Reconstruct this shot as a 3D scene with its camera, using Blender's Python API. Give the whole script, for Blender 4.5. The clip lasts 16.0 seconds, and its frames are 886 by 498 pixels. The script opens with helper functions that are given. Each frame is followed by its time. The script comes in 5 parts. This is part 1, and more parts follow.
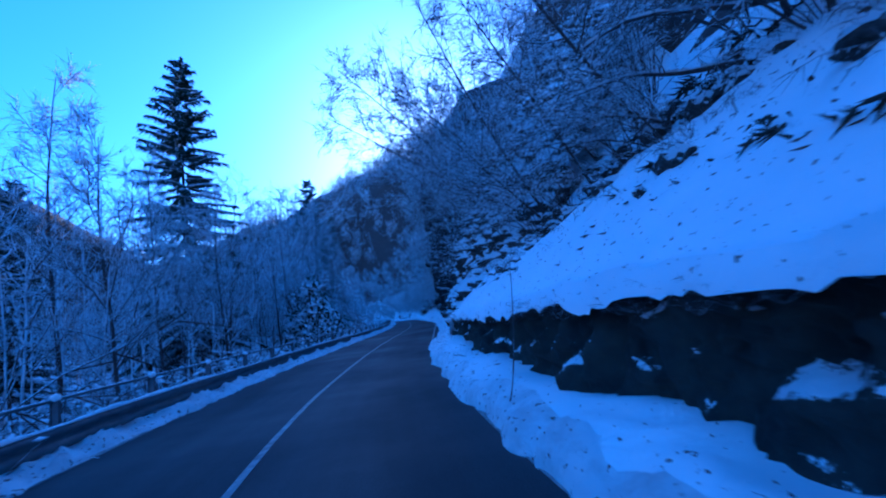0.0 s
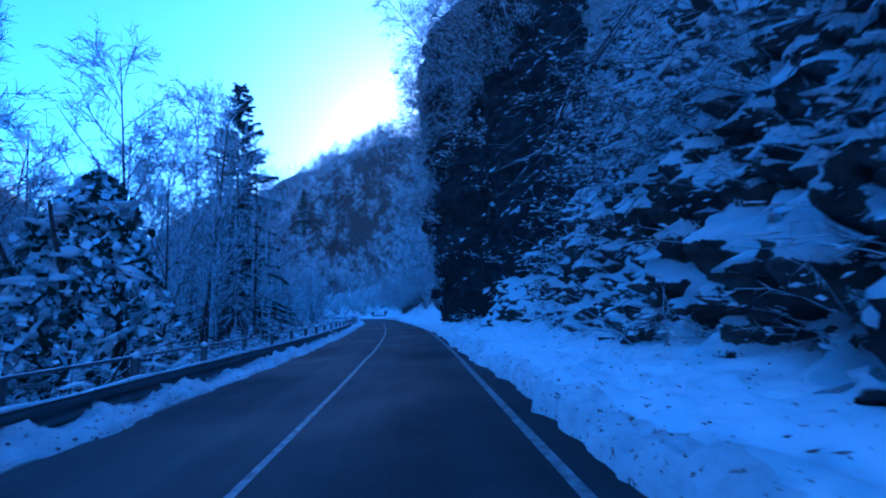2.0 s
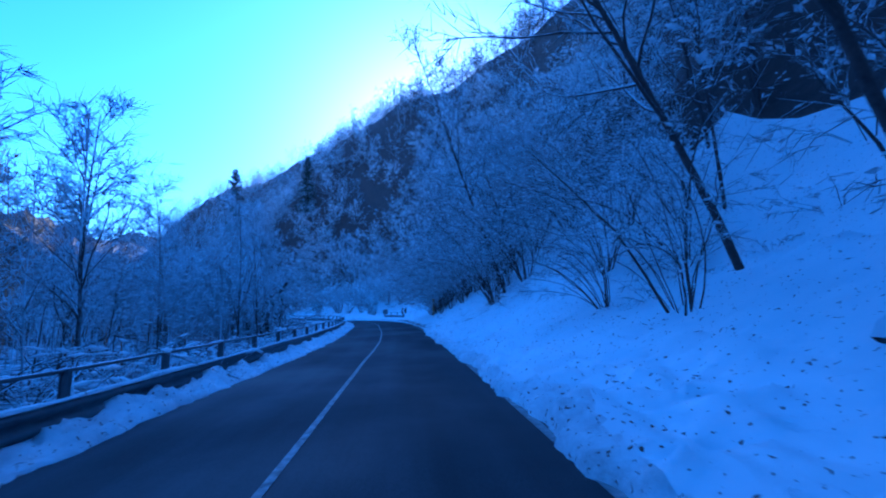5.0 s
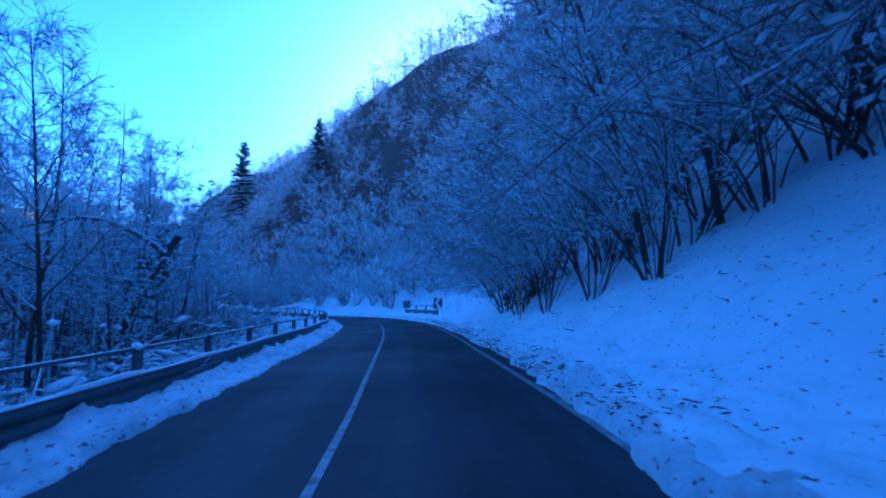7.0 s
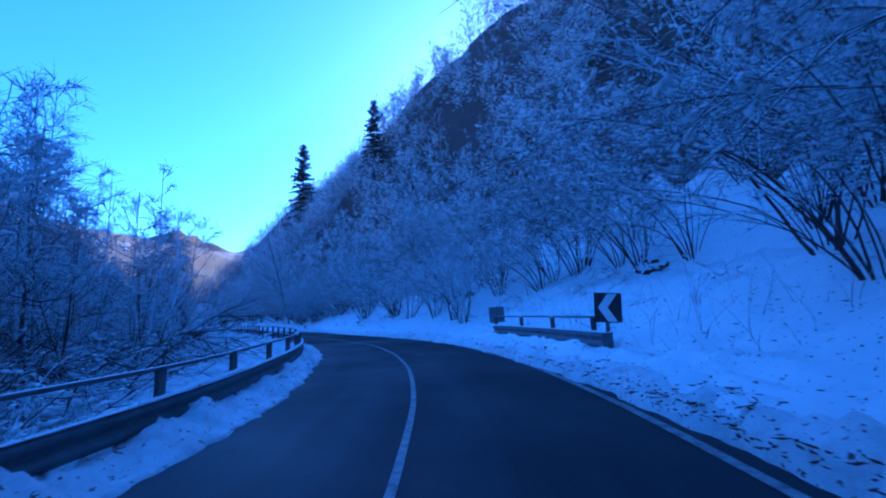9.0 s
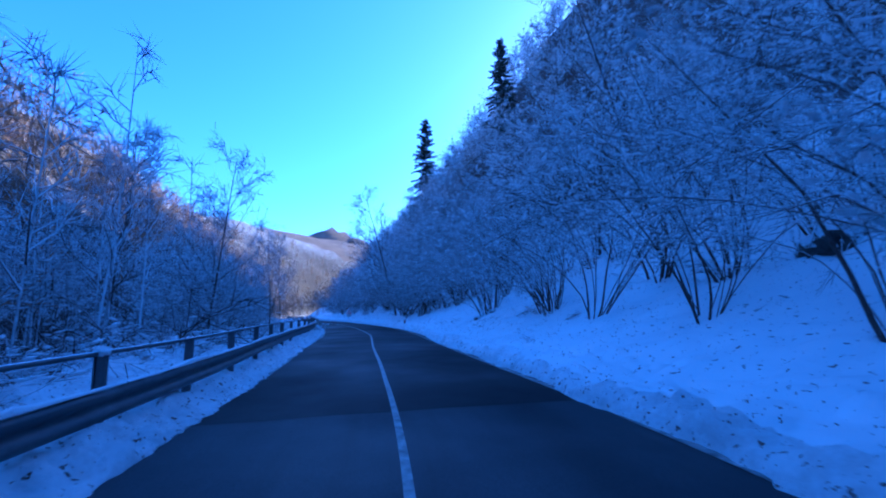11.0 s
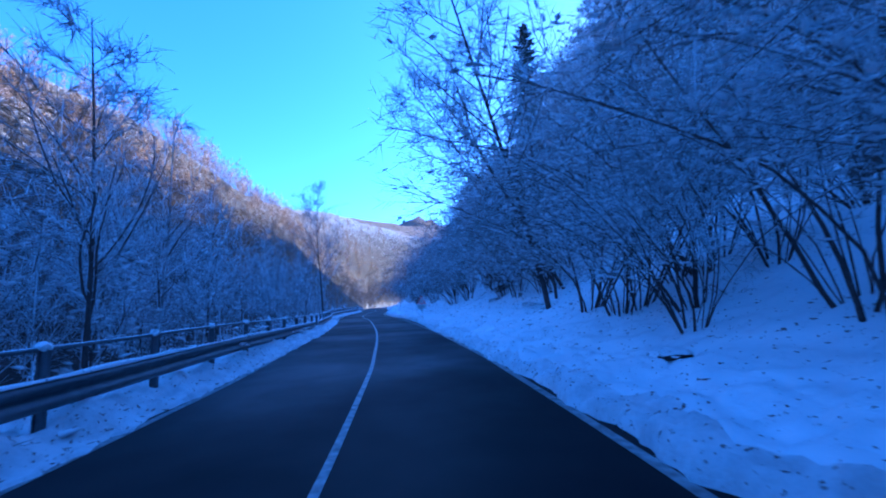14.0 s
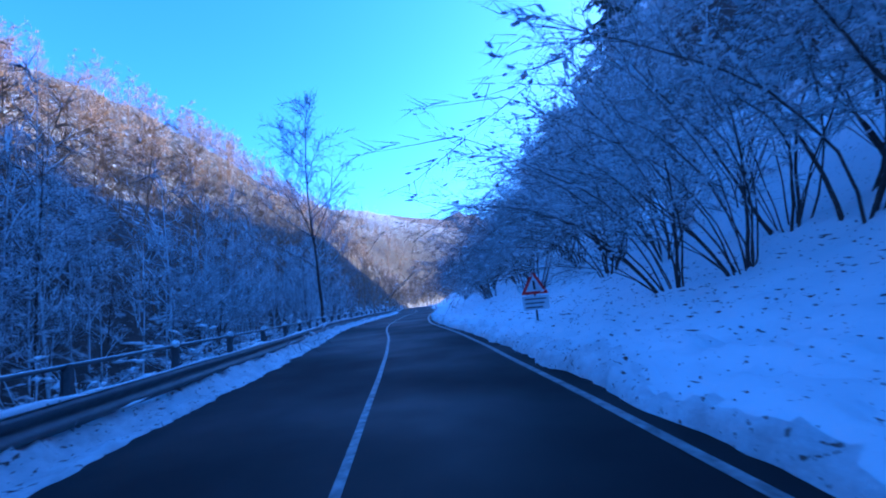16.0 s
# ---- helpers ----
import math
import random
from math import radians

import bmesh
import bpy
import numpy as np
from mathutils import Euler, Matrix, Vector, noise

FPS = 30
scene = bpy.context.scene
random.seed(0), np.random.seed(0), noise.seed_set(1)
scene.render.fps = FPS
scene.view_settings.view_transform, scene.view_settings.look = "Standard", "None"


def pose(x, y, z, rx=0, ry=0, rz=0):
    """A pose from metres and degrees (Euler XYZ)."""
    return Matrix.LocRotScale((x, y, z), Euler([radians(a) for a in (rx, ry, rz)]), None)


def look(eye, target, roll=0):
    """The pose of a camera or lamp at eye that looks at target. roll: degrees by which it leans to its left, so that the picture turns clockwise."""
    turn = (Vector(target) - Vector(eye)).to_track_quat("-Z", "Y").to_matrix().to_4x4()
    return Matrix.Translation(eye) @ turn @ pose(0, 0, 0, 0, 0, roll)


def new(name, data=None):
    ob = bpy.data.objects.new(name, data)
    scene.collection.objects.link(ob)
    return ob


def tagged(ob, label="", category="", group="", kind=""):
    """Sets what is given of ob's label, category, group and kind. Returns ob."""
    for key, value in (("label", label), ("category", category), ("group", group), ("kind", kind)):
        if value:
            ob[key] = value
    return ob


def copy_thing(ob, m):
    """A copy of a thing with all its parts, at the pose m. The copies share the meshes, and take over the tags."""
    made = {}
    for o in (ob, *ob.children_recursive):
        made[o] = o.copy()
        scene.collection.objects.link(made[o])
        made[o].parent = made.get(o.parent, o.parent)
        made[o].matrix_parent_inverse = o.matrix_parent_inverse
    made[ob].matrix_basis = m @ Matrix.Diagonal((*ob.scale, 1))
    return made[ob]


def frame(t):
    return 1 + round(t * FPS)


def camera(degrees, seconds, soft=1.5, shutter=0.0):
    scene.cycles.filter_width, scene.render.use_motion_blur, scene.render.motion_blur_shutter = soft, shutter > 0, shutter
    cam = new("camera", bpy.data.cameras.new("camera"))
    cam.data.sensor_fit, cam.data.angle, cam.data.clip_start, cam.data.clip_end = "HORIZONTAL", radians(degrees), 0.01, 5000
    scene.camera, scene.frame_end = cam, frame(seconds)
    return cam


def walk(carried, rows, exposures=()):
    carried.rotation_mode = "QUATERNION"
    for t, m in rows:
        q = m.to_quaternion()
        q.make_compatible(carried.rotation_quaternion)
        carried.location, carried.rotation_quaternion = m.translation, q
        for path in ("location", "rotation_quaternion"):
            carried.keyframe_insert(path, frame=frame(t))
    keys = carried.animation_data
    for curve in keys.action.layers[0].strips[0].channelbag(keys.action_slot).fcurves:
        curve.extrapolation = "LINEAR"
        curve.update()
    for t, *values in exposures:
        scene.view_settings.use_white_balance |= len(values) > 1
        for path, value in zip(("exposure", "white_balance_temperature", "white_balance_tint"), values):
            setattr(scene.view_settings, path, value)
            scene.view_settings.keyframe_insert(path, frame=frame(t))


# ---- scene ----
cam = camera(94.0, 16.0, soft=2.0, shutter=0.08)
PATH = [
    (0, (0.0, 0.0, 1.354), (-0.0, 1.979, 1.644), -7.5),
    (0.5, (-0.877, 6.018, 1.391), (-0.832, 7.995, 1.693), -5.9),
    (1, (-1.571, 11.908, 1.348), (-1.499, 13.885, 1.639), -3.7),
    (1.5, (-2.07, 17.776, 1.381), (-1.966, 19.753, 1.664), -2.8),
    (2, (-2.363, 23.851, 1.381), (-2.276, 25.828, 1.668), -2.5),
    (2.5, (-2.702, 29.724, 1.344), (-2.624, 31.701, 1.637), -2.4),
    (3, (-3.025, 35.395, 1.299), (-2.98, 37.37, 1.61), -2.2),
    (3.5, (-3.348, 41.002, 1.313), (-3.341, 42.976, 1.634), -1.9),
    (4, (-3.651, 46.326, 1.411), (-3.677, 48.302, 1.717), -2.6),
    (4.85, (-4.33, 55.481, 1.413), (-4.374, 57.46, 1.698), -2.3),
    (5.65, (-5.283, 64.173, 1.417), (-5.343, 66.156, 1.665), -1.8),
    (6.5, (-6.65, 73.3, 1.419), (-6.771, 75.283, 1.646), -1.4),
    (7, (-7.566, 78.599, 1.366), (-7.746, 80.575, 1.612), -1.7),
    (7.5, (-8.436, 83.647, 1.34), (-8.678, 85.616, 1.59), -1.9),
    (8, (-9.387, 88.323, 1.341), (-9.723, 90.277, 1.608), -2.7),
    (8.5, (-10.366, 92.896, 1.361), (-10.794, 94.828, 1.647), -3.5),
    (9, (-11.526, 97.258, 1.309), (-12.05, 99.164, 1.612), -3.2),
    (9.5, (-12.847, 101.333, 1.287), (-13.494, 103.201, 1.593), -2.0),
    (10, (-14.576, 105.668, 1.288), (-15.393, 107.468, 1.591), -0.8),
    (10.85, (-18.517, 112.788, 1.312), (-19.58, 114.456, 1.608), -1.3),
    (11.65, (-23.728, 119.26, 1.354), (-24.947, 120.82, 1.638), -2.3),
    (12.5, (-30.327, 126.253, 1.378), (-31.624, 127.75, 1.655), -2.8),
    (13, (-34.424, 130.474, 1.34), (-35.737, 131.957, 1.623), -3.0),
    (13.5, (-38.482, 134.476, 1.384), (-39.845, 135.915, 1.648), -3.1),
    (14, (-42.521, 138.11, 1.384), (-43.943, 139.494, 1.629), -3.1),
    (14.5, (-46.831, 141.547, 1.431), (-48.31, 142.874, 1.655), -3.5),
    (15, (-51.213, 144.898, 1.337), (-52.738, 146.174, 1.555), -4.4),
    (15.5, (-55.783, 148.142, 1.324), (-57.333, 149.387, 1.547), -5.6),
    (16, (-60.643, 151.321, 1.254), (-62.197, 152.555, 1.498), -5.5),
]

walk(cam, [(t, look(eye, target, roll)) for t, eye, target, roll in PATH],
     exposures=[(0.0, 0.9, 3230, 16), (1.5, 1.18, 3260, 18), (2.5, 1.34, 3240, 12), (4.0, 1.26, 3240, 15), (7.0, 1.32, 3320, 17), (9.5, 1.14, 3350, 23), (12.5, 1.25, 3400, 23), (13.5, 1.33, 3400, 22), (14.7, 1.52, 3420, 21), (16.0, 1.46, 3410, 20)])

# ---- daylight: low winter sun behind the ridge, clear sky ----
SUN_AZ, SUN_EL = radians(0.0), radians(21.5)      # to the left of +y, above the horizon
world = bpy.data.worlds.new("winter_sky")
scene.world = world
world.use_nodes = True
wn = world.node_tree
sky = wn.nodes.new("ShaderNodeTexSky")
sky.sky_type = "NISHITA"
sky.sun_disc = False
sky.sun_elevation, sky.sun_rotation = SUN_EL, SUN_AZ
sky.altitude, sky.air_density, sky.dust_density, sky.ozone_density = 700, 1.0, 0.95, 0.0
wn.nodes["Background"].inputs["Strength"].default_value = 0.12
wn.links.new(sky.outputs[0], wn.nodes["Background"].inputs["Color"])
sun = new("sun", bpy.data.lights.new("sun", "SUN"))
sun.data.energy, sun.data.angle, sun.data.color = 5.0, radians(0.5), (1.0, 0.58, 0.16)
sun_dir = Vector((math.sin(SUN_AZ) * math.cos(SUN_EL), math.cos(SUN_AZ) * math.cos(SUN_EL), math.sin(SUN_EL)))
sun.matrix_world = look(sun_dir * 300, (0, 0, 0))


# ---- materials ----
def material(name, rough=0.8):
    m = bpy.data.materials.new(name)
    m.use_nodes = True
    b = m.node_tree.nodes["Principled BSDF"]
    b.inputs["Roughness"].default_value = rough
    return m, m.node_tree, b


def noise_node(nt, scale, detail=5.0, rough=0.6, coord="Object"):
    tc = nt.nodes.new("ShaderNodeTexCoord")
    n = nt.nodes.new("ShaderNodeTexNoise")
    n.inputs["Scale"].default_value, n.inputs["Detail"].default_value, n.inputs["Roughness"].default_value = scale, detail, rough
    nt.links.new(tc.outputs[coord], n.inputs["Vector"])
    return n


def ramp(nt, source, stops):
    r = nt.nodes.new("ShaderNodeValToRGB")
    el = r.color_ramp.elements
    while len(el) < len(stops):
        el.new(0.5)
    for e, (p, c) in zip(el, stops):
        e.position, e.color = p, (*c, 1) if len(c) == 3 else (c[0], c[0], c[0], 1)
    nt.links.new(source, r.inputs[0])
    return r


def bump(nt, b, source, strength, distance):
    k = nt.nodes.new("ShaderNodeBump")
    k.inputs["Strength"].default_value, k.inputs["Distance"].default_value = strength, distance
    nt.links.new(source, k.inputs["Height"])
    nt.links.new(k.outputs[0], b.inputs["Normal"])
    return k


def plain(name, low, high, scale=6.0, rough=0.8, relief=0.2, depth=0.01, metal=0.0):
    m, nt, b = material(name, rough)
    n = noise_node(nt, scale)
    r = ramp(nt, n.outputs[0], [(0.3, low), (0.7, high)])
    nt.links.new(r.outputs[0], b.inputs["Base Color"])
    b.inputs["Metallic"].default_value = metal
    if relief:
        bump(nt, b, noise_node(nt, scale * 4).outputs[0], relief, depth)
    return m


def snowy(name, low, high, scale, start, end, patch=1.5, patch_amount=0.5, rough=0.85, relief=0.4, depth=0.03, fine=0.0):
    """Bark, rock or metal on whose upward faces snow lies; start, end: the upward part of the normal between which it begins to hold."""
    m, nt, b = material(name, rough)
    base = ramp(nt, noise_node(nt, scale).outputs[0], [(0.3, low), (0.7, high)])
    geo = nt.nodes.new("ShaderNodeNewGeometry")
    sep = nt.nodes.new("ShaderNodeSeparateXYZ")
    nt.links.new(geo.outputs["Normal"], sep.inputs[0])
    add = nt.nodes.new("ShaderNodeMath")
    add.operation = "MULTIPLY_ADD"
    nt.links.new(noise_node(nt, patch, 6.0, 0.65).outputs[0], add.inputs[0])
    add.inputs[1].default_value = 2 * patch_amount
    shift = nt.nodes.new("ShaderNodeMath")
    shift.operation = "SUBTRACT"
    nt.links.new(sep.outputs["Z"], shift.inputs[0])
    shift.inputs[1].default_value = patch_amount
    nt.links.new(shift.outputs[0], add.inputs[2])
    if fine:
        more = nt.nodes.new("ShaderNodeMath")
        more.operation = "MULTIPLY_ADD"
        nt.links.new(noise_node(nt, patch * 4.3, 8.0, 0.75).outputs[0], more.inputs[0])
        more.inputs[1].default_value = 2 * fine
        nt.links.new(add.outputs[0], more.inputs[2])
        less = nt.nodes.new("ShaderNodeMath")
        less.operation = "SUBTRACT"
        nt.links.new(more.outputs[0], less.inputs[0])
        less.inputs[1].default_value = fine
        add = less
    cut = nt.nodes.new("ShaderNodeMapRange")
    cut.inputs["From Min"].default_value, cut.inputs["From Max"].default_value = start, end
    nt.links.new(add.outputs[0], cut.inputs["Value"])
    mix = nt.nodes.new("ShaderNodeMix")
    mix.data_type = "RGBA"
    nt.links.new(cut.outputs[0], mix.inputs["Factor"])
    nt.links.new(base.outputs[0], mix.inputs["A"])
    mix.inputs["B"].default_value = (0.84, 0.86, 0.88, 1)
    nt.links.new(mix.outputs["Result"], b.inputs["Base Color"])
    if relief:
        bump(nt, b, noise_node(nt, scale * 2.5, 9.0, 0.7).outputs[0], relief, depth)
    return m


def snow_material(name="snow", dirt=0.0):
    m, nt, b = material(name, 0.75)
    r = ramp(nt, noise_node(nt, 1.1, 6).outputs[0], [(0.25, (0.88, 0.89, 0.90)), (0.6, (0.95, 0.953, 0.955))])
    # fallen leaves and twig bits lie on it in specks
    speck = ramp(nt, noise_node(nt, 13.0, 2, 0.6).outputs[0], [(0.665 - 0.03 * dirt, (0.0,)), (0.70 - 0.03 * dirt, (1.0,))])
    mix = nt.nodes.new("ShaderNodeMix")
    mix.data_type = "RGBA"
    nt.links.new(speck.outputs[0], mix.inputs["Factor"])
    nt.links.new(r.outputs[0], mix.inputs["A"])
    mix.inputs["B"].default_value = (0.10, 0.075, 0.05, 1)
    last = mix
    if dirt:
        # road grime thrown up by the plough
        grime = ramp(nt, noise_node(nt, 2.6, 8, 0.72).outputs[0], [(0.42, (0.0,)), (0.72, (0.55 * dirt,))])
        last = nt.nodes.new("ShaderNodeMix")
        last.data_type = "RGBA"
        nt.links.new(grime.outputs[0], last.inputs["Factor"])
        nt.links.new(mix.outputs["Result"], last.inputs["A"])
        last.inputs["B"].default_value = (0.36, 0.35, 0.34, 1)
    nt.links.new(last.outputs["Result"], b.inputs["Base Color"])
    bump(nt, b, noise_node(nt, 9.0 + 2 * dirt, 9, 0.75).outputs[0], 0.75 + 0.15 * dirt, 0.05 + 0.03 * dirt)
    return m


def asphalt_material(name, k):
    m, nt, b = material(name, 0.6)
    r = ramp(nt, noise_node(nt, 0.35, 6, 0.6).outputs[0], [(0.3, (0.014 * k, 0.0145 * k, 0.016 * k)), (0.7, (0.027 * k, 0.027 * k, 0.028 * k))])
    grit = ramp(nt, noise_node(nt, 60, 3, 0.7).outputs[0], [(0.3, (0.6,)), (0.7, (1.3,))])
    mix = nt.nodes.new("ShaderNodeMix")
    mix.data_type, mix.blend_type = "RGBA", "MULTIPLY"
    mix.inputs["Factor"].default_value = 1
    nt.links.new(r.outputs[0], mix.inputs["A"])
    nt.links.new(grit.outputs[0], mix.inputs["B"])
    lane = nt.nodes.new("ShaderNodeAttribute")
    lane.attribute_name = "lane"
    streak = nt.nodes.new("ShaderNodeMapping")
    streak.inputs["Scale"].default_value = (0.12, 2.2, 1)
    nt.links.new(lane.outputs["Vector"], streak.inputs["Vector"])
    fine = nt.nodes.new("ShaderNodeTexNoise")
    fine.inputs["Scale"].default_value, fine.inputs["Detail"].default_value = 1.0, 5
    nt.links.new(streak.outputs[0], fine.inputs["Vector"])
    sep = nt.nodes.new("ShaderNodeSeparateXYZ")
    nt.links.new(lane.outputs["Vector"], sep.inputs[0])
    wide = nt.nodes.new("ShaderNodeMapRange")
    wide.inputs["From Min"].default_value, wide.inputs["From Max"].default_value = -3.4, 3.4
    nt.links.new(sep.outputs["Y"], wide.inputs["Value"])
    # the wheel tracks are worn paler than the middle of each lane
    track = ramp(nt, wide.outputs[0], [(0.05, (1.0,)), (0.14, (1.3,)), (0.26, (0.85,)), (0.38, (1.35,)), (0.5, (0.95,)), (0.6, (1.2,)), (0.72, (0.75,)), (0.86, (1.1,)), (0.95, (0.8,))])
    worn = nt.nodes.new("ShaderNodeMix")
    worn.data_type, worn.blend_type = "RGBA", "MULTIPLY"
    worn.inputs["Factor"].default_value = 0.8
    nt.links.new(mix.outputs["Result"], worn.inputs["A"])
    nt.links.new(track.outputs[0], worn.inputs["B"])
    mix = nt.nodes.new("ShaderNodeMix")
    mix.data_type, mix.blend_type = "RGBA", "MULTIPLY"
    mix.inputs["Factor"].default_value = 0.7
    nt.links.new(worn.outputs["Result"], mix.inputs["A"])
    nt.links.new(ramp(nt, fine.outputs[0], [(0.3, (0.65,)), (0.7, (1.35,))]).outputs[0], mix.inputs["B"])
    nt.links.new(mix.outputs["Result"], b.inputs["Base Color"])
    wet = ramp(nt, noise_node(nt, 0.25, 4, 0.55).outputs[0], [(0.35, (0.55,)), (0.65, (0.8,))])
    nt.links.new(wet.outputs[0], b.inputs["Roughness"])
    b.inputs["Specular IOR Level"].default_value = 0.18
    bump(nt, b, noise_node(nt, 90, 3).outputs[0], 0.25, 0.004)
    return m


SNOW = snow_material()
PLOUGHED = snow_material("ploughed_snow", 1.0)
ASPHALT = asphalt_material("asphalt", 1.75)
PAINT = plain("road_paint", (0.08, 0.08, 0.08), (0.36, 0.36, 0.35), 7.0, 0.6, 0.2, 0.003)
BARK = snowy("bark_with_snow", (0.030, 0.026, 0.024), (0.085, 0.072, 0.062), 9, 0.45, 0.75, 3.0, 0.45)
LIMB = snowy("limbs_with_snow", (0.030, 0.026, 0.024), (0.085, 0.072, 0.062), 9, 0.12, 0.4, 2.0, 0.3, relief=0)
TWIG = snowy("twigs_with_snow", (0.034, 0.029, 0.027), (0.09, 0.076, 0.066), 5, -0.25, 0.12, 0.6, 0.8, relief=0)
# base far paler and more orange than bark: warm sunlight put into the colour
SUNTWIG = snowy("sun_tinted_branches_with_snow", (0.24, 0.15, 0.07), (0.44, 0.28, 0.14), 0.3, 0.5, 0.95, 0.35, 0.5, relief=0)
FROSTWIG = snowy("frosted_branches", (0.05, 0.04, 0.034), (0.15, 0.115, 0.09), 0.3, 0.0, 0.4, 0.3, 0.85, relief=0)
NEEDLE = snowy("needles_with_snow", (0.018, 0.035, 0.022), (0.04, 0.065, 0.04), 4, -0.3, 0.2, 0.9, 0.6, relief=0)
ROCK = snowy("rock_with_snow", (0.016, 0.017, 0.016), (0.11, 0.104, 0.09), 3.2, 0.08, 0.15, 3.0, 0.6, 0.9, 0.9, 0.10, 0.8)
DARKROCK = snowy("dark_rock", (0.008, 0.008, 0.009), (0.034, 0.033, 0.032), 1.6, 0.55, 0.7, 1.2, 0.3, 0.9, 0.9, 0.2)
WALLROCK = snowy("mossy_wall_stone", (0.010, 0.012, 0.010), (0.045, 0.048, 0.036), 2.6, 0.66, 0.73, 4.0, 0.6, 0.9, 0.8, 0.08, 0.6)
STEEL = snowy("galvanised_steel_with_snow", (0.07, 0.075, 0.08), (0.13, 0.135, 0.14), 4, 0.75, 0.9, 2.0, 0.15, 0.5, 0.1, 0.002)
POST = plain("weathered_steel", (0.06, 0.06, 0.065), (0.13, 0.13, 0.135), 8, 0.6)
SIGNBLACK = plain("black_sheeting", (0.015, 0.015, 0.017), (0.03, 0.03, 0.033), 5, 0.45, 0)
SIGNWHITE = plain("white_sheeting", (0.66, 0.66, 0.66), (0.8, 0.8, 0.8), 5, 0.45, 0)
SIGNRED = plain("red_sheeting", (0.40, 0.02, 0.02), (0.55, 0.035, 0.03), 5, 0.45, 0)
SIGNGREY = plain("grey_sign_back", (0.10, 0.10, 0.11), (0.17, 0.17, 0.18), 5, 0.5, 0)
YELLOW = plain("yellow_paint", (0.45, 0.30, 0.03), (0.6, 0.42, 0.05), 5, 0.6)
FLOOR = snowy("wooded_slope_floor", (0.035, 0.03, 0.025), (0.085, 0.07, 0.055), 1.4, 0.82, 1.12, 0.9, 0.8, 0.9, 0.8, 0.3)
MOSS = snowy("moss_and_dead_grass", (0.012, 0.014, 0.009), (0.045, 0.042, 0.026), 3.0, 0.75, 0.95, 2.0, 0.3, relief=0)
FARSNOW = snowy("far_slope", (0.10, 0.075, 0.055), (0.2, 0.15, 0.11), 0.05, 1.0, 1.3, 0.02, 0.55, relief=0)


# ---- the road's line: place and direction at a distance s along it, d metres to the right ----
CTRL = [(2.0, -240), (3.0, -140), (3.5, -60), (4.2, -40), (3.0, -25), (0.6, -10), (-1.45, 0), (-2.56, 6), (-3.25, 12), (-3.74, 20), (-3.98, 28), (-4.2, 35),
        (-4.55, 43), (-5.1, 51), (-5.85, 58.5), (-6.75, 66), (-7.75, 74), (-8.95, 82), (-10.4, 89.5), (-11.9, 96.5), (-13.9, 103.7),
        (-16.65, 109.8), (-20.3, 115.2), (-25.3, 120.6), (-31.0, 126.3), (-36.7, 132.1), (-43.1, 137.7), (-49.8, 143.0), (-57.0, 148.1),
        (-65, 153.4), (-73.5, 158.7), (-82, 163.6), (-90, 169.2), (-97.5, 175), (-105, 181), (-113, 186.7), (-122, 192),
        (-137, 203), (-153, 216), (-171, 230), (-192, 246), (-216, 263), (-244, 284), (-270, 310), (-292, 342), (-308, 385), (-318, 440), (-324, 520), (-326, 640), (-326, 800)]


def spline(points, n=40):
    p = np.array(points, float)
    p = np.vstack([2 * p[0] - p[1], p, 2 * p[-1] - p[-2]])
    u = np.linspace(0, 1, n, endpoint=False)[:, None]
    rows = []
    for i in range(1, len(p) - 2):
        a, b, c, e = p[i - 1:i + 3]
        rows.append(0.5 * (2 * b + (c - a) * u + (2 * a - 5 * b + 4 * c - e) * u ** 2 + (3 * b - a - 3 * c + e) * u ** 3))
    return np.vstack(rows + [p[-2:-1]])


LINE = spline(CTRL)
_len = np.r_[0, np.cumsum(np.hypot(*np.diff(LINE, axis=0).T))]
LINE_S = _len - _len[np.argmin(np.hypot(LINE[:, 0] + 1.45, LINE[:, 1]))]
LINE_T = np.gradient(LINE, axis=0)
LINE_T /= np.hypot(*LINE_T.T)[:, None]


def at(s, d):
    """World x, y of places s along the road and d to its right (arrays)."""
    x, y = np.interp(s, LINE_S, LINE[:, 0]), np.interp(s, LINE_S, LINE[:, 1])
    tx, ty = np.interp(s, LINE_S, LINE_T[:, 0]), np.interp(s, LINE_S, LINE_T[:, 1])
    n = np.hypot(tx, ty)
    return x + ty / n * d, y - tx / n * d


def heading(s):
    tx, ty = np.interp(s, LINE_S, LINE_T[:, 0]), np.interp(s, LINE_S, LINE_T[:, 1])
    return math.degrees(math.atan2(-tx, ty))


def road_coords(x, y):
    """s and d of world places (flat arrays)."""
    s, d = np.empty(len(x)), np.empty(len(x))
    pts = LINE[::4]
    for i in range(0, len(x), 4000):
        dx, dy = x[i:i + 4000, None] - pts[None, :, 0], y[i:i + 4000, None] - pts[None, :, 1]
        k = (dx * dx + dy * dy).argmin(1) * 4
        vx, vy = x[i:i + 4000] - LINE[k, 0], y[i:i + 4000] - LINE[k, 1]
        s[i:i + 4000] = LINE_S[k] + vx * LINE_T[k, 0] + vy * LINE_T[k, 1]
        side = vx * LINE_T[k, 1] - vy * LINE_T[k, 0]
        d[i:i + 4000] = np.sign(side) * np.hypot(vx, vy)
    return s, d


_rs = np.random.RandomState(5)
_lattice = _rs.rand(64, 64)


